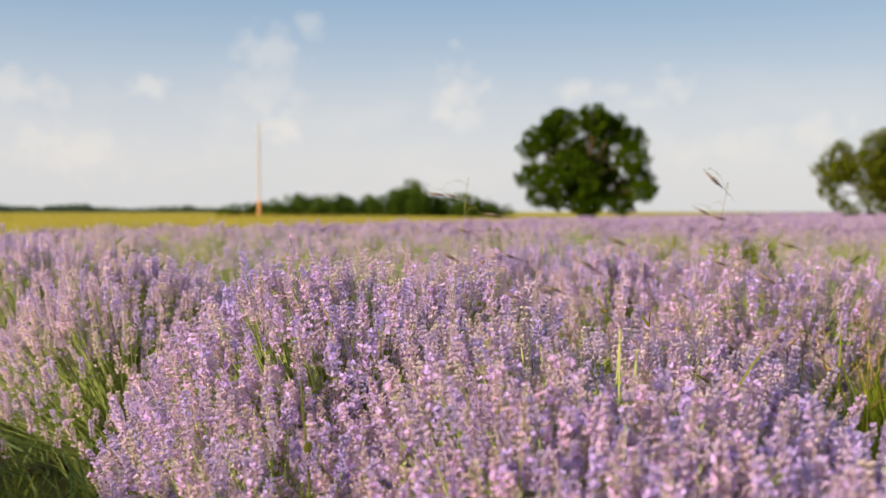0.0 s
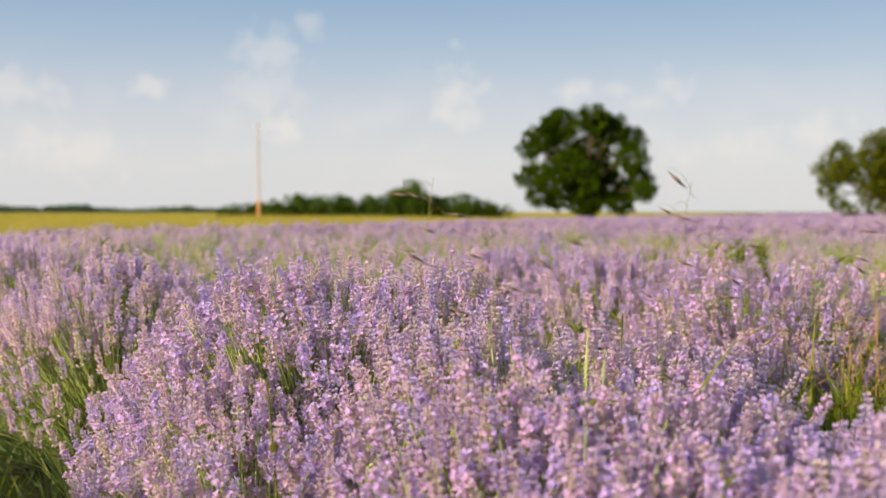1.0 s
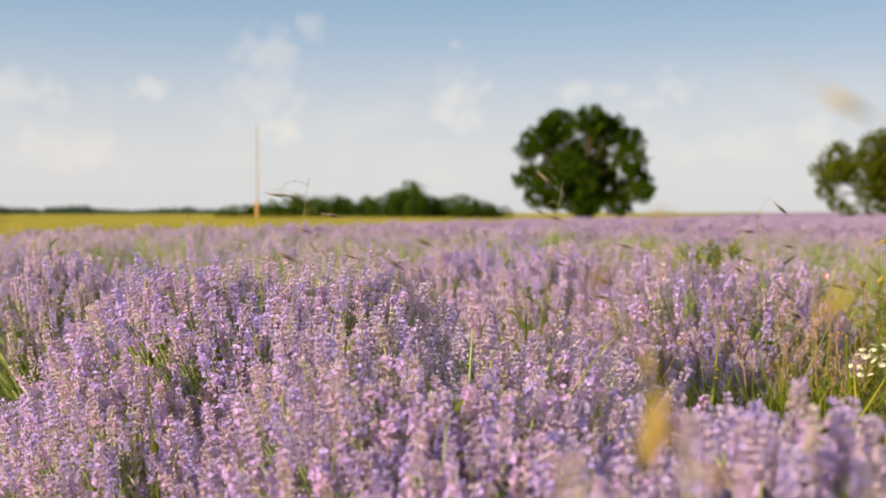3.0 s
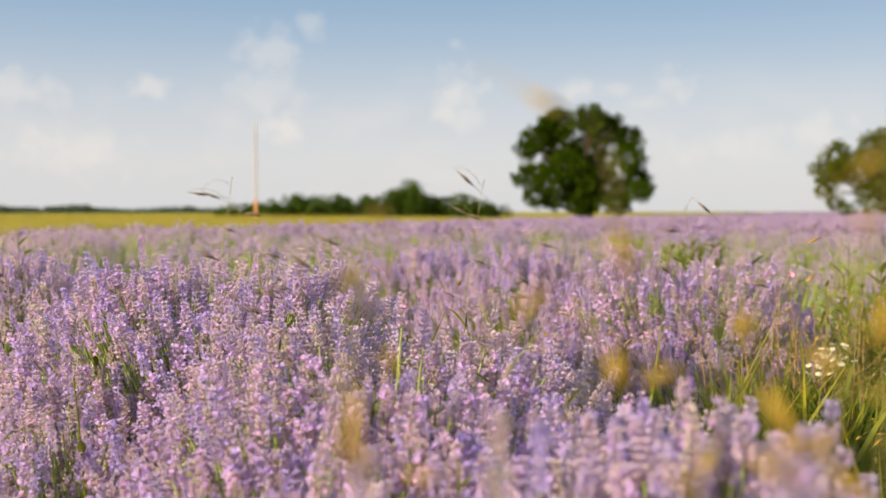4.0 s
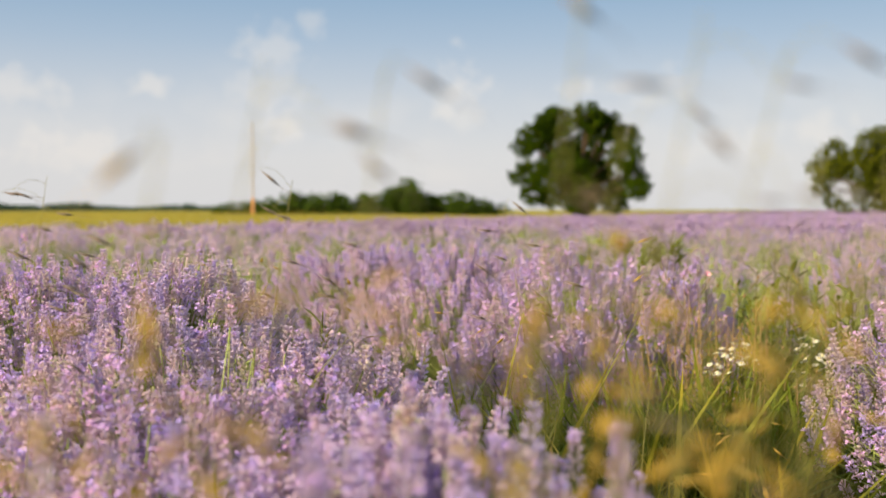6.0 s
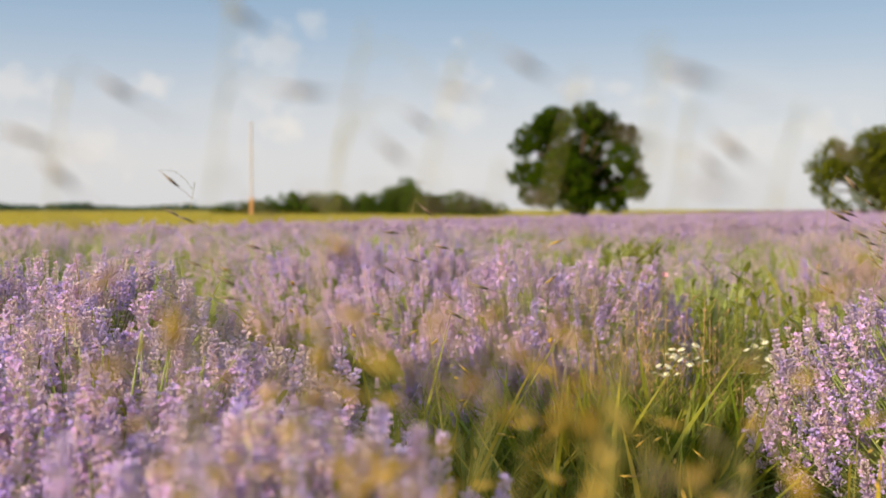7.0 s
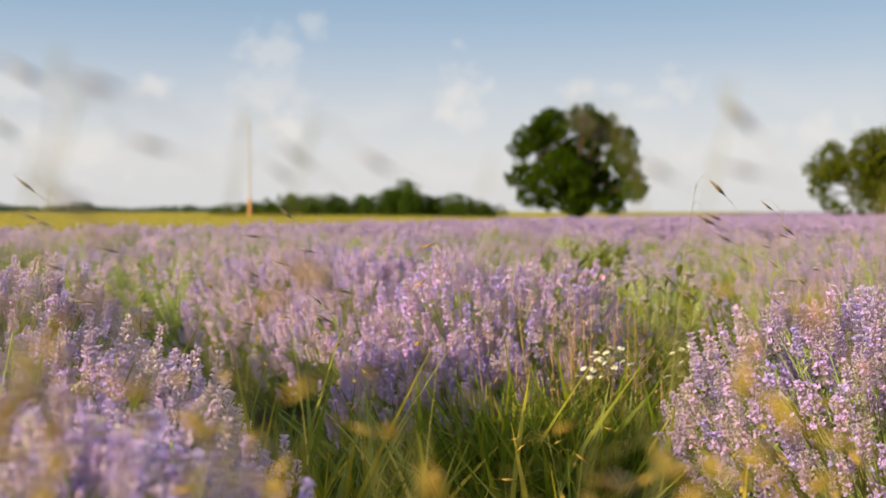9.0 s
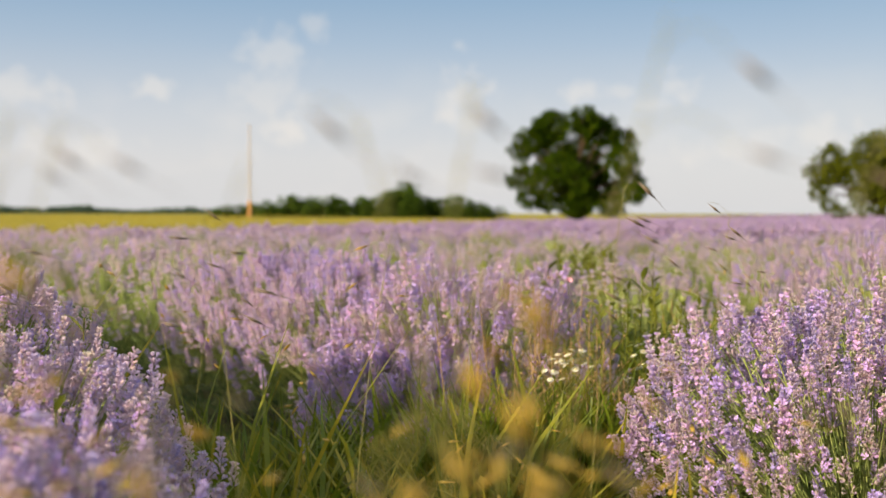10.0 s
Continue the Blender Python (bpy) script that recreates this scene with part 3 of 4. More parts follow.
FAR_BLADES = [blade(0.22, 0.007, b, 2) for b in (0.15, 0.35, 0.6, 0.9)]
TALL_BROAD_BLADES = [blade(0.43, 0.011, b, 5) for b in (0.2, 0.35, 0.5, 0.7)]
BROAD_BLADES = [blade(0.16, 0.011, b, 4) for b in (0.3, 0.6, 1.0, 1.4)]
THIN_BLADES = [blade(0.22, 0.0026, b, 4) for b in (0.15, 0.35, 0.6, 0.9)]


def grass_patch(name, label, centre_fn, count, seed, material, size=(0.6, 1.3), tones=(0.0, 1.0), shapes=None):
    rng = np.random.default_rng(seed)
    xy = centre_fn(rng, count)
    m = len(xy)
    pos = np.column_stack((xy, ground_z(xy[:, 0], xy[:, 1])))
    way = np.stack((rng.normal(0, 0.28, m), rng.normal(0, 0.28, m), np.ones(m)), 1)
    v, t, a = scatter(shapes or (THIN_BLADES if size[0] > 1.9 and m < 100 else GRASS_BLADES), rng.integers(0, 4, m), pos, frames_along(way, rng.uniform(0, 6.28, m)), rng.uniform(*size, m), rng.uniform(*tones, m))
    tagged(mesh_object(name, v, t, material, tone=a), label, "grass", kind="stuff")


def between_rows(k, u0, u1, half):
    def fn(rng, count):
        n = ROW_0 + ROW_STEP * (k + 0.5) + np.clip(rng.normal(0, half, count), -0.45, 0.45)
        u = rng.uniform(u0, u1, count)
        return np.stack((NX * n + UX * u, NY * n + UY * u), 1)
    return fn


# furrow grass keeps to dark tones: shade between the rows put into its colour
grass_patch("grass", "green grass between two lavender rows", between_rows(0, -0.4, 9.0, 0.24), 11000, 31, M_GRASS, (0.30, 0.70), (0.0, 0.36))
grass_patch("grass", "green grass along the near lavender row", between_rows(-1, -0.5, 6.0, 0.26), 8000, 32, M_GRASS, (0.35, 0.9), (0.0, 0.25))
grass_patch("grass", "green grass between lavender rows", between_rows(1, 0.5, 12.0, 0.22), 7000, 33, M_GRASS, (0.4, 0.9), (0.0, 0.35), FAR_BLADES)
grass_patch("grass", "green grass between lavender rows", between_rows(2, 1.0, 15.0, 0.22), 7000, 34, M_GRASS, (0.45, 1.0), (0.0, 0.4), FAR_BLADES)


def tall_clump(n, u, spread):
    def fn(rng, count):
        nn, uu = rng.normal(n, spread, count), rng.normal(u, spread, count)
        return np.stack((NX * nn + UX * uu, NY * nn + UY * uu), 1)
    return fn


for i, (n, u, spread, count, size, tones) in enumerate((
    (2.10, 1.12, 0.13, 1100, (1.1, 1.95), (0.05, 0.45)), (2.00, 1.34, 0.13, 900, (0.9, 1.7), (0.05, 0.42)), (1.78, 0.95, 0.14, 360, (0.7, 1.2), (0.0, 0.65)),
    (1.55, 0.40, 0.12, 300, (0.9, 1.6), (0.1, 0.7)), (2.35, 1.22, 0.10, 300, (1.2, 1.9), (0.1, 0.7)), (1.75, 1.75, 0.12, 320, (0.8, 1.4), (0.0, 0.6)), (1.62, 0.78, 0.09, 70, (0.9, 1.4), (0.55, 0.85)), (1.85, 0.80, 0.12, 90, (0.9, 1.5), (0.5, 0.85)), (2.0, 1.3, 0.12, 200, (1.1, 1.7), (0.35, 0.7)), (1.55, 0.62, 0.10, 60, (0.9, 1.35), (0.7, 1.0)), (1.72, 0.55, 0.10, 50, (0.8, 1.3), (0.7, 1.0)), (1.30, 0.84, 0.03, 12, (2.3, 2.9), (0.6, 0.9)), (1.18, 1.50, 0.05, 9, (2.8, 3.1), (0.75, 1.0)), (1.36, 1.15, 0.05, 12, (2.0, 2.6), (0.5, 0.9)),
    (1.45, 1.05, 0.06, 120, (1.3, 2.1), (0.1, 0.6)), (3.2, 2.0, 0.2, 400, (1.2, 2.0), (0.3, 0.9)), (4.5, 3.5, 0.22, 500, (1.4, 2.4), (0.0, 0.6)),
    (4.7, 1.9, 0.25, 420, (1.6, 2.5), (0.3, 0.9)), (7.6, 3.2, 0.4, 500, (2.0, 2.8), (0.2, 0.8)), (6.1, 5.5, 0.35, 400, (1.8, 2.6), (0.2, 0.8)), (3.25, 4.0, 0.2, 300, (0.8, 1.4), (0.0, 0.35)), (6.2, 1.7, 0.3, 420, (1.8, 2.7), (0.4, 1.0)),
)):
    grass_patch("grass_clump", "tuft of tall yellow-green grass among the lavender", tall_clump(n, u, spread), count, 40 + i, M_GRASS, size, tones)


for i, (n, u, spread, count) in enumerate(((1.52, 0.95, 0.08, 26), (1.62, 0.62, 0.10, 34), (1.78, 0.42, 0.12, 34), (1.92, 0.85, 0.12, 26), (1.42, 1.35, 0.06, 14))):
    grass_patch("broad_grass", "tall broad yellow grass blades beside a lavender row", tall_clump(n - 0.12, u + 0.05, spread), count // 3, 90 + i, M_GRASS, (0.85, 1.08), (0.78, 1.0), TALL_BROAD_BLADES)
    grass_patch("broad_grass", "broad yellow grass blades between two lavender rows", tall_clump(n, u, spread), count, 80 + i, M_GRASS, (0.9, 1.7), (0.72, 1.0), BROAD_BLADES)


def meadow(rng, count):
    d = rng.uniform(0, 1, count) ** 1.6 * 55 + 13
    b = rng.uniform(-0.46, 0.30, count)
    x, y = b * d, d
    keep = past_edge(x, y) > 0.0
    return np.stack((x[keep], y[keep]), 1)


grass_patch("meadow_grass", "yellow-green meadow grass beyond the lavender field", meadow, 26000, 60, M_MEADOW, (0.7, 1.5), (0.0, 1.0), FAR_BLADES)


# ---------------------------------------------------------------- wild oats
def tube_mesh(name, pts, radii, material, parent, sides=5, label=""):
    v, t = tubes(np.array(pts, float)[None], np.array(radii, float)[None], sides)
    return mesh_object(name, v, t, material, parent, label=label, smooth=True)


def spikelet_mesh(material, width):
    """Two papery glumes open a little round the seed, with a bent awn."""
    body, bt = spindle(0.026, 0.0017 * width, 6)
    body[:, 1] *= 0.6
    side, s2 = spindle(0.022, 0.0013 * width, 5)
    awn, at_ = blade(0.030, 0.0005, 0.25, 2)
    v, t = join([(body, bt), (side + [0.0014 * width, 0, 0.003], s2), (side * [1, 1, 0.9] + [-0.0014 * width, 0, 0.002], s2), (awn + [0, 0, 0.018], at_)])
    me = mesh_object("spikelet", v, t, material)
    data = me.data
    bpy.data.objects.remove(me)
    return data


SPIKELET, SPIKELET_GREY = spikelet_mesh(M_OAT, 1.3), spikelet_mesh(M_OATGREY, 1.15)


def wild_oat(x, y, top, lean, seed, spikelets=11, size=1.0, spread=1.0, silhouetted=False):
    """A thin stem that nods at its end, with drooping spikelets on hair-fine branches and two blades."""
    rng = np.random.default_rng(seed)
    root = new("wild_oat")
    root.location = (x - lean[0], y - lean[1], float(ground_z(x, y)))
    s = np.linspace(0, 1, 9)
    pts = np.stack((lean[0] * s ** 2.2, lean[1] * s ** 2.2, top * (1.02 * s - 0.02 * s ** 4)), 1)
    tube_mesh("stem", pts, np.linspace(0.0010, 0.0003, 9), M_OATSTEM, root)
    for i in range(spikelets):
        f = 0.80 + 0.20 * (i + 0.5) / spikelets
        p = np.array([np.interp(f, s, pts[:, c]) for c in range(3)])
        a = rng.uniform(0, 6.28)
        out = np.array([math.cos(a), math.sin(a), 0]) * rng.uniform(0.015, 0.05) * size * spread + np.array([lean[0], lean[1], 0]) * 0.15
        end = p + out + np.array([0, 0, rng.uniform(-0.012, 0.022)])
        mid = (p + end) / 2 + np.array([0, 0, 0.010])
        tube_mesh("branch", [(1 - q) ** 2 * p + 2 * q * (1 - q) * (mid + np.array([0, 0, 0.008])) + q * q * end for q in (0, 0.25, 0.5, 0.75, 1)], (0.0003, 0.00025, 0.00022, 0.0002, 0.0002), M_OATSTEM, root, 3)
        ob = new("spikelet", SPIKELET_GREY if silhouetted else SPIKELET)
        ob.parent = root
        d = Vector((out[0] * 1.2, out[1] * 1.2, rng.uniform(-0.035, 0.008)))
        if silhouetted:
            d = Vector((1.0, rng.uniform(-0.3, 0.3), rng.uniform(-0.9, -0.1)))
        ob.matrix_basis = Matrix.Translation(end) @ d.to_track_quat("Z", "Y").to_matrix().to_4x4() @ Matrix.Scale(rng.uniform(0.75, 1.1) * size, 4)
    for i in range(2):
        bv, bt = blade(rng.uniform(0.14, 0.24), 0.005, rng.uniform(0.3, 0.9), 4)
        z0 = top * rng.uniform(0.25, 0.55)
        ob = mesh_object("blade", bv, bt, M_GRASS, root, np.full(len(bv), rng.uniform(0.4, 0.9)))
        f = z0 / top
        ob.matrix_basis = pose(lean[0] * f ** 2.2, lean[1] * f ** 2.2, z0, rng.uniform(-25, 25), rng.uniform(10, 30), rng.uniform(0, 360))
    return tagged(root, "wild oat stem with silhouetted grey-brown drooping husks" if silhouetted else "straw-yellow wild oat stem with drooping seed heads", "wild grass", "wild oats in the field")


OATS = [
    (0.03, 1.24, 0.79, (0.05, 0.02), 8), (0.32, 1.20, 0.785, (0.06, -0.02), 8), (0.56, 1.27, 0.755, (-0.06, 0.02), 9), (1.06, 1.27, 0.79, (0.05, 0.0), 8),
    (0.02, 1.90, 0.66, (-0.03, 0.0), 6), (0.78, 1.35, 0.73, (0.06, 0.02), 9), (0.10, 1.05, 0.745, (0.04, 0.0), 6), (1.30, 1.70, 0.76, (0.05, 0.0), 9),
    (0.50, 0.42, 0.70, (0.04, 0.0), 9), (0.62, 0.36, 0.73, (0.04, 0.01), 9), (0.66, 0.29, 0.80, (0.02, 0.0), 8), (0.69, 0.39, 0.795, (0.02, 0.02), 8), (0.47, 0.37, 0.80, (0.02, 0.0), 8), (0.56, 0.42, 0.785, (0.02, 0.0), 8),
    (0.82, 0.36, 0.79, (-0.04, 0.0), 8), (0.92, 0.34, 0.82, (0.04, 0.0), 8), (1.02, 0.42, 0.79, (0.04, 0.0), 9), (0.58, 0.52, 0.66, (0.05, 0.0), 10),
    (0.68, 0.56, 0.63, (0.05, 0.02), 10), (0.86, 0.52, 0.66, (-0.05, 0.0), 10), (1.12, 0.50, 0.75, (0.05, 0.0), 9),
    
    (1.15, 1.30, 0.50, (0.04, 0.0), 10), (0.90, 1.45, 0.46, (-0.05, 0.0), 10), (0.66, 1.55, 0.50, (0.05, 0.0), 9), (0.60, 1.75, 0.56, (-0.04, 0.0), 9),
    (0.44, 1.85, 0.60, (0.05, 0.0), 9), (0.30, 2.05, 0.62, (0.06, 0.0), 9), (0.10, 2.3, 0.66, (0.05, 0.0), 9), (1.0, 1.75, 0.42, (0.04, 0.0), 9),
    (0.43, 0.33, 0.725, (0.03, 0.0), 9), (0.53, 0.34, 0.73, (0.04, 0.0), 9), (0.60, 0.37, 0.725, (0.04, 0.0), 9), (0.51, 0.41, 0.73, (0.03, 0.0), 9), (0.65, 0.38, 0.73, (-0.04, 0.0), 9),
    (0.25, 0.36, 0.735, (0.03, 0.0), 9), (0.39, 0.40, 0.71, (-0.04, 0.0), 12),
    (0.52, 0.47, 0.64, (0.06, 0.0), 16), (0.66, 0.49, 0.66, (-0.06, 0.0), 16), (0.75, 0.52, 0.63, (0.06, 0.0), 16), (0.83, 0.46, 0.67, (0.06, 0.0), 16), (0.91, 0.55, 0.62, (-0.05, 0.0), 16),
    (1.08, 0.85, 0.58, (0.05, 0.0), 14), (0.55, 0.40, 0.73, (-0.05, 0.0), 12), (0.64, 0.44, 0.70, (0.05, 0.01), 14),
    (0.73, 0.42, 0.68, (-0.05, 0.0), 14), (0.79, 0.44, 0.65, (0.05, 0.0), 14), (0.88, 0.40, 0.72, (0.05, 0.0), 12), (0.96, 0.50, 0.67, (-0.04, 0.0), 14), 
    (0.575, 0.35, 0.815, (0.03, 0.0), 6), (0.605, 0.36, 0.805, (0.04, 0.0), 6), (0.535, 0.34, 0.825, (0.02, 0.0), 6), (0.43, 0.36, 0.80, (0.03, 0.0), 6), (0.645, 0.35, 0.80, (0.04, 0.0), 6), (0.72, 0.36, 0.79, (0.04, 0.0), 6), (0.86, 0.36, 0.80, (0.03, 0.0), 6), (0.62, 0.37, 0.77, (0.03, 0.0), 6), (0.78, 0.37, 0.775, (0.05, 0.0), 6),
    (0.9, 3.4, 0.70, (0.05, 0.0), 9), (1.6, 2.8, 0.66, (0.05, 0.0), 9), (1.9, 3.3, 0.70, (-0.05, 0.0), 9), (2.3, 4.1, 0.70, (0.05, 0.0), 9),
]
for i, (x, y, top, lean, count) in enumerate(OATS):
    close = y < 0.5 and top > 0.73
    # stems that rise to eye level get the silhouette-dark husks
    silhouetted = top > 0.735 and y < 1.8
    if y > 0.65 and not silhouetted:
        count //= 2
    elif y > 0.4 and not silhouetted:
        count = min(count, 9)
    wild_oat(x, y, top, (lean[0] * 2.4, lean[1]) if close else lean, 100 + i, 6 if close else count, 0.8 if close else 1.25 if silhouetted else 1.0, 0.5 if close else 1.0, silhouetted)

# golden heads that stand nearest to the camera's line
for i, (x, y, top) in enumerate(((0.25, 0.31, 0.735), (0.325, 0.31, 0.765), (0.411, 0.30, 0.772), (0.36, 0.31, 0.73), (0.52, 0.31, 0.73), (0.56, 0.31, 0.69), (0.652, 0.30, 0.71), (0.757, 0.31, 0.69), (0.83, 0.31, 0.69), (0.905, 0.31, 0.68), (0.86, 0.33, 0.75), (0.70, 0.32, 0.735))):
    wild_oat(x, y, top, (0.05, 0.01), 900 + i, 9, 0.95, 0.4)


# ---------------------------------------------------------------- weeds and wild flowers
def leaf_shape(length, width):
    """A broad pointed leaf, folded a little along its midrib."""
    v, t = [(0, 0, 0)], []
    for s, w in ((0.2, 0.7), (0.45, 1.0), (0.75, 0.65)):
        x = length * s
        sag = 0.15 * length * s * s
        v += [(x, -w * width / 2, width * 0.12 - sag), (x, 0, -sag), (x, w * width / 2, width * 0.12 - sag)]
    v.append((length, 0, -0.2 * length))
    t += [(0, 1, 2), (0, 2, 3)]
    for a in (1, 4):
        t += [(a, a + 3, a + 4), (a, a + 4, a + 1), (a + 1, a + 4, a + 5), (a + 1, a + 5, a + 2)]
    t += [(7, 10, 8), (8, 10, 9)]
    return np.array(v, float), np.array(t)


def leafy_weed(x, y, top, seed, leaves=9, length=0.045, bare=0.5, label="bright green leafy weed growing through the lavender"):
    rng = np.random.default_rng(seed)
    root = new("leafy_weed")
    root.location = (x, y, float(ground_z(x, y)))
    s = np.linspace(0, 1, 6)
    bx, by = rng.uniform(-0.04, 0.04, 2)
    pts = np.stack((bx * s ** 2, by * s ** 2, top * s), 1)
    tube_mesh("stem", pts, np.linspace(0.0026, 0.0012, 6), M_WEED, root)
    for i in range(leaves):
        f = bare + (1 - bare) * (i + 0.6) / leaves
        p = [np.interp(f, s, pts[:, c]) for c in range(3)]
        lv, lt = leaf_shape(length * rng.uniform(0.7, 1.2), length * 0.33)
        ob = mesh_object("leaf", lv, lt, M_WEED, root)
        ob.matrix_basis = pose(*p, rng.uniform(-20, 20), -rng.uniform(25, 65), i * 137 + rng.uniform(-20, 20))
    return tagged(root, label, "weed", "green weeds in the rows")


for i, (x, y, top, leaves, length) in enumerate((
    (0.295, 1.585, 0.60, 5, 0.06), (0.42, 1.21, 0.55, 6, 0.04), (0.32, 1.316, 0.55, 5, 0.035), (-0.80, 2.80, 0.66, 6, 0.05), (-0.72, 2.65, 0.62, 6, 0.045),
    (1.30, 2.53, 0.61, 11, 0.05), (1.38, 2.60, 0.60, 11, 0.055), (1.25, 2.62, 0.60, 10, 0.05), (1.42, 2.48, 0.57, 10, 0.05), (1.22, 2.48, 0.55, 10, 0.045),
    *((1.56 + 0.14 * math.cos(2.4 * q) * math.sqrt(q / 12), 5.47 + 0.12 * math.sin(2.4 * q), 0.545 + 0.010 * (q % 7), 18, 0.06) for q in range(14)), (0.36, 7.74, 0.62, 16, 0.06), (0.50, 7.8, 0.60, 16, 0.06), (0.43, 7.7, 0.61, 16, 0.06),
    (-0.30, 1.75, 0.60, 4, 0.035), (0.02, 1.45, 0.58, 4, 0.035), (-0.15, 1.30, 0.55, 4, 0.035), (0.16, 1.15, 0.55, 4, 0.035), (0.30, 0.95, 0.53, 4, 0.035), (-0.88, 2.95, 0.68, 6, 0.045), (1.10, 2.95, 0.62, 6, 0.05), (1.45, 3.1, 0.64, 6, 0.05),
    *((1.29 + 0.17 * math.cos(2.4 * q) * math.sqrt(q / 22), 2.47 + 0.17 * math.sin(2.4 * q) * math.sqrt(q / 22), 0.44 + 0.022 * (q % 8), 16, 0.030) for q in range(22)),
)):
    leafy_weed(x, y, top, 300 + i, leaves, length)


def dry_weed(x, y, top, seed):
    """A brown branched stalk with withered buds."""
    rng = np.random.default_rng(seed)
    root = new("dry_weed")
    root.location = (x, y, float(ground_z(x, y)))
    pts = [(0, 0, 0), (0.01, 0, top * 0.4), (rng.uniform(-0.03, 0.03), rng.uniform(-0.03, 0.03), top)]
    tube_mesh("stem", pts, (0.002, 0.0016, 0.0008), M_DRY, root, 4)
    for i in range(9):
        f = 0.35 + 0.65 * i / 9
        z0 = top * f
        px = np.interp(f, (0, 0.4, 1), [p[0] for p in pts])
        py = np.interp(f, (0, 0.4, 1), [p[1] for p in pts])
        a = i * 2.4 + rng.uniform(-0.4, 0.4)
        k = rng.uniform(0.03, 0.07)
        end = (px + math.cos(a) * k, py + math.sin(a) * k, z0 + k * 0.9)
        tube_mesh("branch", [(px, py, z0), ((px + end[0]) / 2, (py + end[1]) / 2, z0 + k * 0.3), end], (0.001, 0.0008, 0.0006), M_DRY, root, 3)
        bv, bt = spindle(0.010, 0.0028, 5)
        mesh_object("bud", bv + np.array(end) - [0, 0, 0.002], bt, M_DRY, root)
    return tagged(root, "brown withered weed stalk with dry buds", "weed", "dry weeds between the bushes")


dry_rng = np.random.default_rng(77)
for i in range(34):
    n, u = dry_rng.normal(2.34, 0.15), dry_rng.normal(1.20, 0.14)
    x, y = at_row(n, u)
    dry_weed(x, y, dry_rng.uniform(0.38, 0.60), 400 + i)


def white_wildflower(x, y, top, seed, heads=5):
    """A branched green stem with small white daisy-like heads."""
    rng = np.random.default_rng(seed)
    root = new("white_wildflower")
    root.location = (x, y, float(ground_z(x, y)))
    tube_mesh("stem", [(0, 0, 0), (0.006, 0.004, top * 0.5), (0.0, 0.0, top - 0.07)], (0.002, 0.0018, 0.0013), M_WEED, root)
    for i in range(heads):
        a = i * 2.4 + rng.uniform(-0.3, 0.3)
        k = 0.008 + 0.024 * math.sqrt(i / heads)
        end = np.array([math.cos(a) * k, math.sin(a) * k, top - 0.035 * rng.random() * (i > 1)])
        tube_mesh("branch", [(0, 0, top - 0.08), end * [0.6, 0.6, 1] - [0, 0, 0.03], end], (0.0010, 0.0008, 0.0007), M_WEED, root, 4)
        size = rng.uniform(0.0078, 0.0108)
        pet = []
        for j in range(11):
            lv, lt = leaf_shape(size, size * 0.5)
            r = frames_along(np.array([[0.0, 0, 1.0]]), np.array([j * 2 * math.pi / 11]))[0]
            pet.append((lv @ r.T + [0, 0, 0.001], lt))
        pv, pt = join(pet)
        flower = mesh_object("flower", pv, pt, M_WHITE, root, label="white ray petals")
        flower.matrix_basis = Matrix.Translation(end) @ pose(0, 0, 0, rng.uniform(0, 45), rng.uniform(-25, 25), rng.uniform(0, 360))
        dv, dt = spindle(0.0034, size * 0.42, 8)
        mesh_object("disc", dv - [0, 0, 0.0005], dt, M_YOLK, flower, label="yellow flower disc")
    for i in range(5):
        lv, lt = leaf_shape(0.035, 0.010)
        ob = mesh_object("leaf", lv, lt, M_WEED, root)
        ob.matrix_basis = pose(0.004, 0.003, top * (0.3 + 0.1 * i), 0, -rng.uniform(20, 60), i * 137)
    return tagged(root, "white daisy-like wildflower on a green stem", "wildflower", "white wildflowers by the bush")


for i, (x, y, top, heads) in enumerate(((1.10, 2.29, 0.452, 9), (1.07, 2.28, 0.418, 7), (1.135, 2.31, 0.460, 7), (1.283, 2.32, 0.470, 7), (1.29, 2.30, 0.430, 6), (1.345, 2.32, 0.445, 6), (1.27, 2.33, 0.395, 5))):
    white_wildflower(x, y, top, 500 + i, heads)


def bindweed_flower(x, y, z):
    root = new("bindweed")
    root.location = (x, y, float(ground_z(x, y)))
    tube_mesh("stem", [(0.02, 0, 0), (0.01, 0.01, z * 0.5), (0, 0, z)], (0.0015, 0.0012, 0.0009), M_WEED, root, 4)
    v, t = [(0, 0, 0)], []
    for ring, (r, h) in enumerate(((0.003, 0.008), (0.0085, 0.014))):
        for j in range(12):
            a = j * math.pi / 6
            v.append((r * math.cos(a), r * math.sin(a), h))
    for j in range(12):
        a, b = 1 + j, 1 + (j + 1) % 12
        t += [(0, b, a), (a, b, b + 12), (a, b + 12, a + 12)]
    ob = mesh_object("flower", v, t, M_PINK, root, label="pink funnel flower", smooth=True)
    ob.matrix_basis = pose(0, 0, z, 55, 0, 10)
    return tagged(root, "pink bindweed flower on a thin green stem", "wildflower")


bindweed_flower(1.16, 2.74, 0.580)


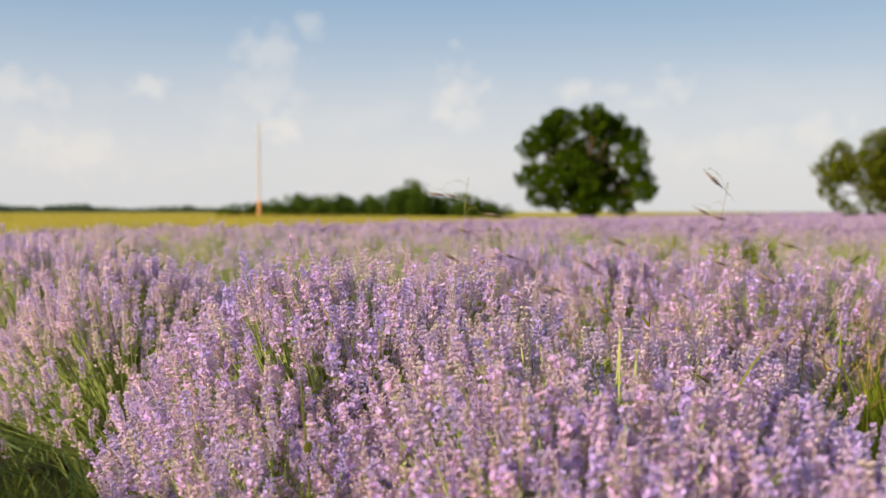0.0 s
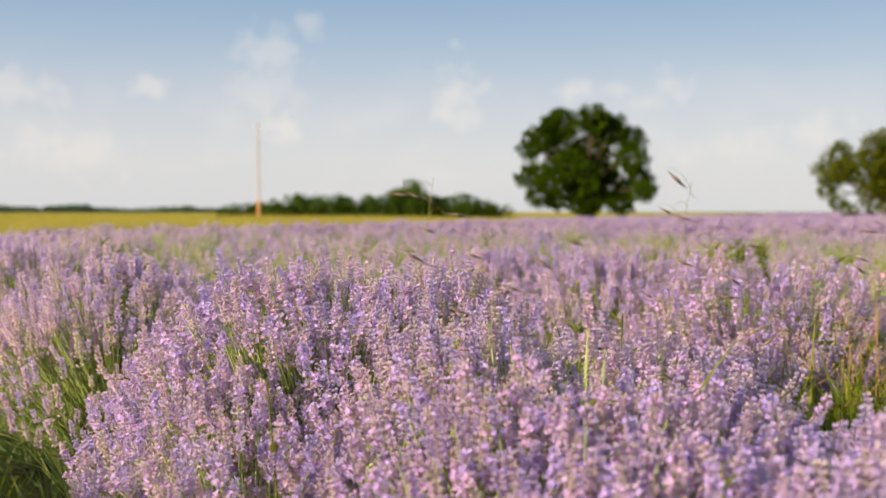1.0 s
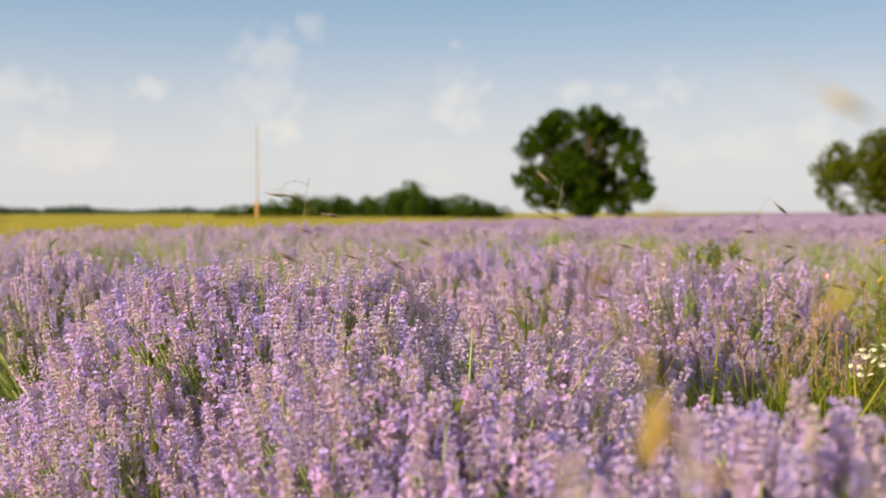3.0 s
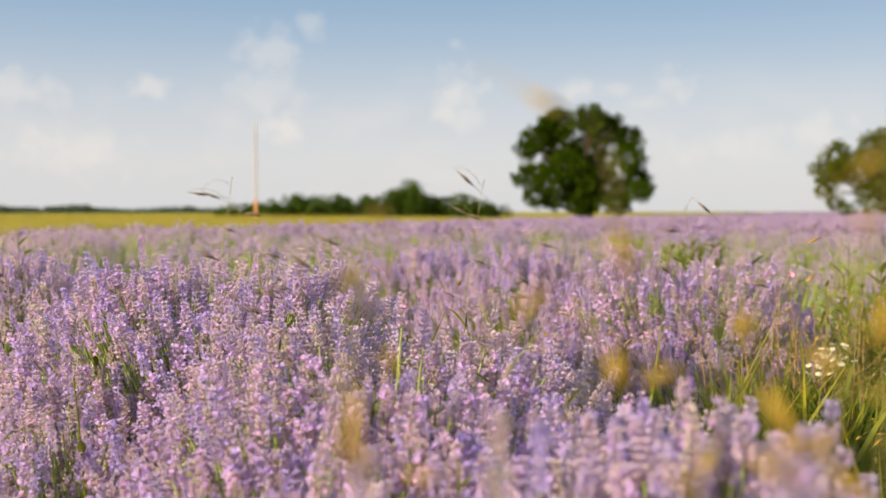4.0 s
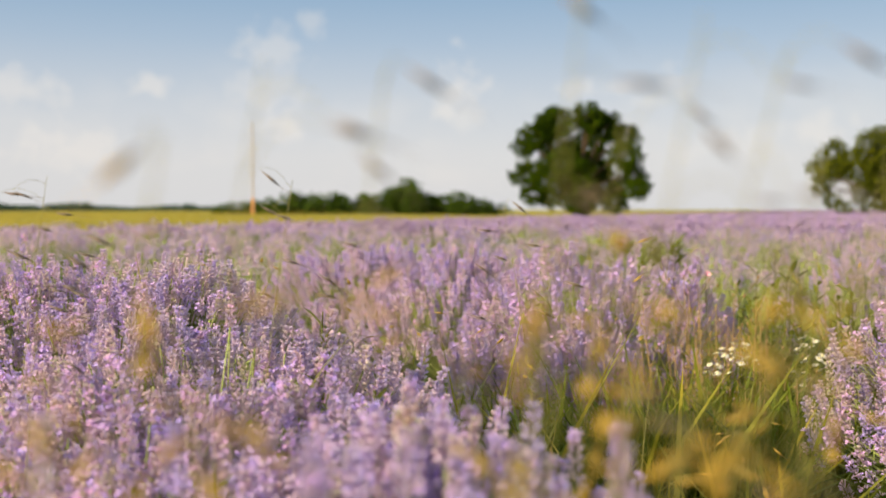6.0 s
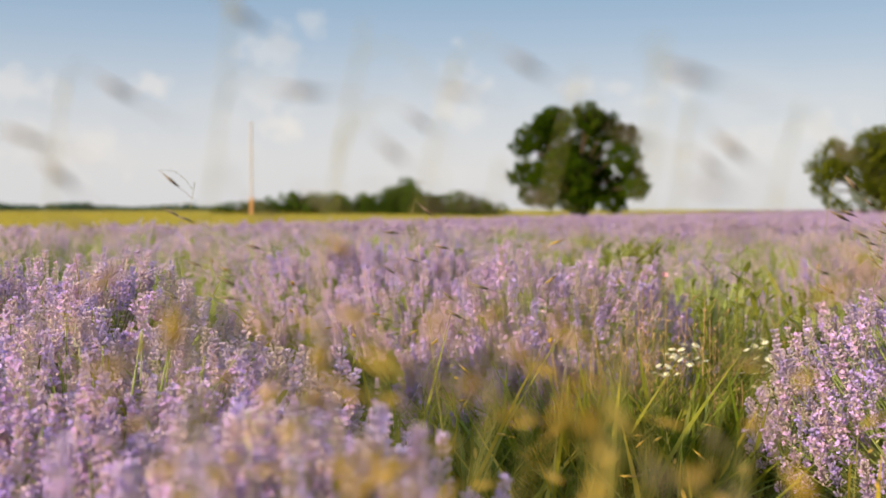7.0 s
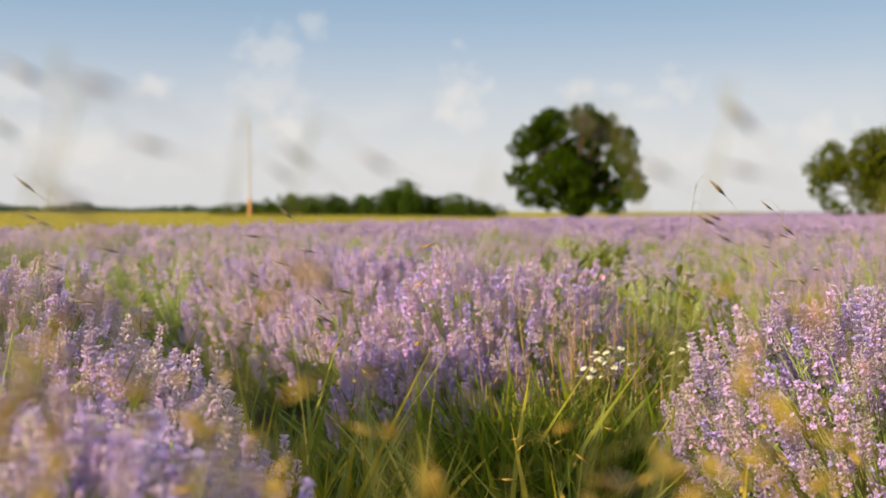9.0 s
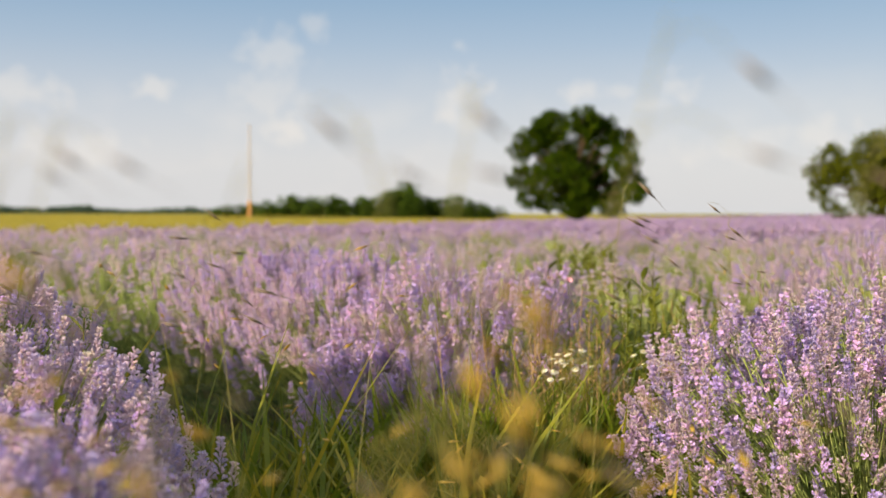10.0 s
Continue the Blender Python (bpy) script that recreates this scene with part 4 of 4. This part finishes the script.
# ---------------------------------------------------------------- trees, hedge and pole
def leaf_mass(lobes, rng, per_area, leaf, tight=1.0, gaps=-0.36):
    """Leaves spread through ragged lobes (x, y, z, radius); denser near each lobe's skin, with gaps."""
    P, D = [], []
    for lx, ly, lz, lr in lobes:
        m = int(per_area * lr * lr)
        d = rng.normal(0, 1, (m, 3))
        d /= np.linalg.norm(d, axis=1)[:, None]
        lump = np.array([noise.noise((q[0] * 1.8 + lx, q[1] * 1.8 + ly, q[2] * 1.8 + lz)) for q in d])
        r = lr * (0.35 + 0.85 * rng.random(m) ** 0.6) * (1 + 0.5 * lump) * tight
        keep = lump > gaps
        p = np.array([lx, ly, lz]) + d * r[:, None] * np.array([1, 1, 0.85])
        P.append(p[keep])
        D.append(d[keep])
    P, D = np.concatenate(P), np.concatenate(D)
    m = len(P)
    w = leaf * 0.42
    lv, lt = np.array(((0, 0, 0), (w, 0.12 * w, leaf * 0.5), (0, -0.1 * w, leaf), (-w, 0.12 * w, leaf * 0.5))), np.array(((0, 1, 2), (0, 2, 3)))
    way = D + rng.normal(0, 0.7, (m, 3)) + np.array([0, 0, 0.25])
    return scatter([(lv, lt)], np.zeros(m, int), P, frames_along(way, rng.uniform(0, 6.28, m)), rng.uniform(0.7, 1.35, m), np.clip(rng.normal(0.45, 0.25, m), 0, 1))


def tree(x, y, lobes, trunk_r, fork, seed, label, per_area, leaf, foliage=None):
    """lobes: (across, depth, height, radius) from the tree's foot."""
    rng = np.random.default_rng(seed)
    root = new("tree")
    root.location = (x, y, float(ground_z(x, y)))
    tube_mesh("trunk", [(0, 0, -0.1), (0.03, 0, 0.25), (0.0, 0.02, fork * 0.6), (0.05, 0, fork)], (trunk_r * 1.5, trunk_r * 1.1, trunk_r * 0.95, trunk_r * 0.9), M_BARK, root, 10, "brown furrowed trunk")
    for lx, ly, lz, lr in lobes:
        if lz < fork + 0.3:
            continue
        mid = (lx * 0.35 + rng.uniform(-0.2, 0.2), ly * 0.35, fork + (lz - fork) * 0.55)
        tube_mesh("limb", [(0.04, 0, fork * 0.92), mid, (lx, ly, lz + lr * 0.3)], (trunk_r * 0.55, trunk_r * 0.3, trunk_r * 0.08), M_BARK, root, 6)
    v, t, a = leaf_mass(lobes, rng, per_area, leaf, 0.87, -0.22)
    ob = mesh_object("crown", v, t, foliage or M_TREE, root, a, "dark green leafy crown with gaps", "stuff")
    return tagged(root, label, "tree")


PX = 64.0 / 1893.0  # metres across one unit of the lobe lists at the trees' distance
tree_rng = np.random.default_rng(9)


def lobes_of(rows, cx, foot):
    out = []
    for a, b, r in rows:
        depth = float(tree_rng.uniform(-1.6, 1.6))
        out.append(((a - cx) * PX, -abs(depth) if b > 335 else depth, (foot - b) * PX, r * PX))
    return out


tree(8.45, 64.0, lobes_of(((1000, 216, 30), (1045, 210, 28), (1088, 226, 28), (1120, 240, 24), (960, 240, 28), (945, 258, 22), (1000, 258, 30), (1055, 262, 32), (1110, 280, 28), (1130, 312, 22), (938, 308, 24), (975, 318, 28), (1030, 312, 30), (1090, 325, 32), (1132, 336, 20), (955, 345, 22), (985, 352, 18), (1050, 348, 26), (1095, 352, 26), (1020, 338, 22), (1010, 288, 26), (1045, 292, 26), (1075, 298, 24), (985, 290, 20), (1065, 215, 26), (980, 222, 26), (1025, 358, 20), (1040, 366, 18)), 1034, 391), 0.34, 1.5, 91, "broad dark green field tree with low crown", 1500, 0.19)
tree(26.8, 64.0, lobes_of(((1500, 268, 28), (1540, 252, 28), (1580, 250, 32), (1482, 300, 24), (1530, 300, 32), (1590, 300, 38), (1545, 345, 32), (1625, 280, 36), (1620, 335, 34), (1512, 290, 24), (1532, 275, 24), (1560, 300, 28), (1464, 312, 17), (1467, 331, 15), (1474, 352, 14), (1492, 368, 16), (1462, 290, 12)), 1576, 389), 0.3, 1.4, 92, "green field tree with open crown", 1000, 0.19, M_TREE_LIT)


def shrub(x, y, w, h, seed):
    rng = np.random.default_rng(seed)
    root = new("shrub")
    root.location = (x, y, float(ground_z(x, y)))
    lobes = []
    for i in range(9):
        f = rng.uniform(0.1, 1)
        lobes.append((rng.uniform(-0.5, 0.5) * w * (1.1 - 0.6 * f), rng.uniform(-0.6, 0.6), h * (0.18 + 0.62 * f), h * rng.uniform(0.2, 0.3)))
    for i in range(5):
        lobes.append(((i - 2) * 0.22 * w, rng.uniform(-0.3, 0.3), h * 0.22, h * 0.30))
    for i in range(3):
        lx, ly, lz, _ = lobes[i]
        tube_mesh("stem", [(0.1 * i, 0, -0.05), (lx * 0.5, ly * 0.5, lz * 0.5), (lx, ly, lz)], (0.06, 0.045, 0.02), M_BARK, root, 5)
    v, t, a = leaf_mass(lobes, rng, 700, 0.17)
    mesh_object("crown", v, t, M_HEDGE, root, a, kind="stuff")
    return tagged(root, "dark green hedge shrub at the meadow's edge", "shrub", "hedge shrubs")


HEDGE_Y = 78.0
for i, (px, top, w) in enumerate((
    (408, 366, 1.6), (432, 362, 2.0), (462, 358, 2.0), (490, 352, 2.0), (518, 346, 2.0), (548, 348, 2.2), (580, 350, 2.2), (612, 343, 2.2), (642, 350, 2.2), (672, 350, 2.0),
    (704, 331, 1.0), (724, 323, 1.1), (742, 332, 0.9), (768, 348, 2.0), (798, 352, 2.2), (828, 347, 2.0), (858, 357, 2.2), (886, 363, 2.0),
)):
    x = (px - 784) / 1893 * HEDGE_Y
    h = 0.75 + (375 - top) / 1893 * HEDGE_Y - float(ground_z(x, HEDGE_Y))
    shrub(x, HEDGE_Y + (i % 3) * 0.6, w, h * 1.05, 600 + i)


def treeline():
    rng = np.random.default_rng(3)
    lobes = []
    for i in range(300):
        b = rng.uniform(-0.47, -0.20)
        y = rng.uniform(395, 420)
        h = 1.1 + 1.2 * (0.5 + 0.5 * math.sin(b * 70)) * rng.random() + (0.6 if b < -0.33 else 0)
        lobes.append((b * y, y, 0.45 + h * 0.4, h * 0.75))
    v, t, a = leaf_mass(lobes, rng, 55, 0.6)
    tagged(mesh_object("distant_treeline", v, t, M_FARTREE, tone=a), "low dark green line of distant trees, tinted with haze", "treeline", kind="stuff")


treeline()


def utility_pole(x, y, h):
    root = new("utility_pole")
    root.location = (x, y, float(ground_z(x, y)))
    tube_mesh("foot", [(0, 0, -0.3), (0, 0, 0.4), (0, 0, 1.05)], (0.10, 0.098, 0.095), M_POLEFOOT, root, 12, "timber foot in sunlit orange-brown")
    tube_mesh("shaft", [(0, 0, 1.0), (0, 0, h * 0.5), (0, 0, h)], (0.07, 0.062, 0.05), M_POLE, root, 12, "pale weathered shaft")
    v, t = spindle(0.08, 0.055, 12)
    mesh_object("cap", v + [0, 0, h - 0.05], t, M_POLE, root)
    tagged(root, "slim pale wooden pole standing in the meadow", "pole")


utility_pole(-10.98, 64.0, 5.6)
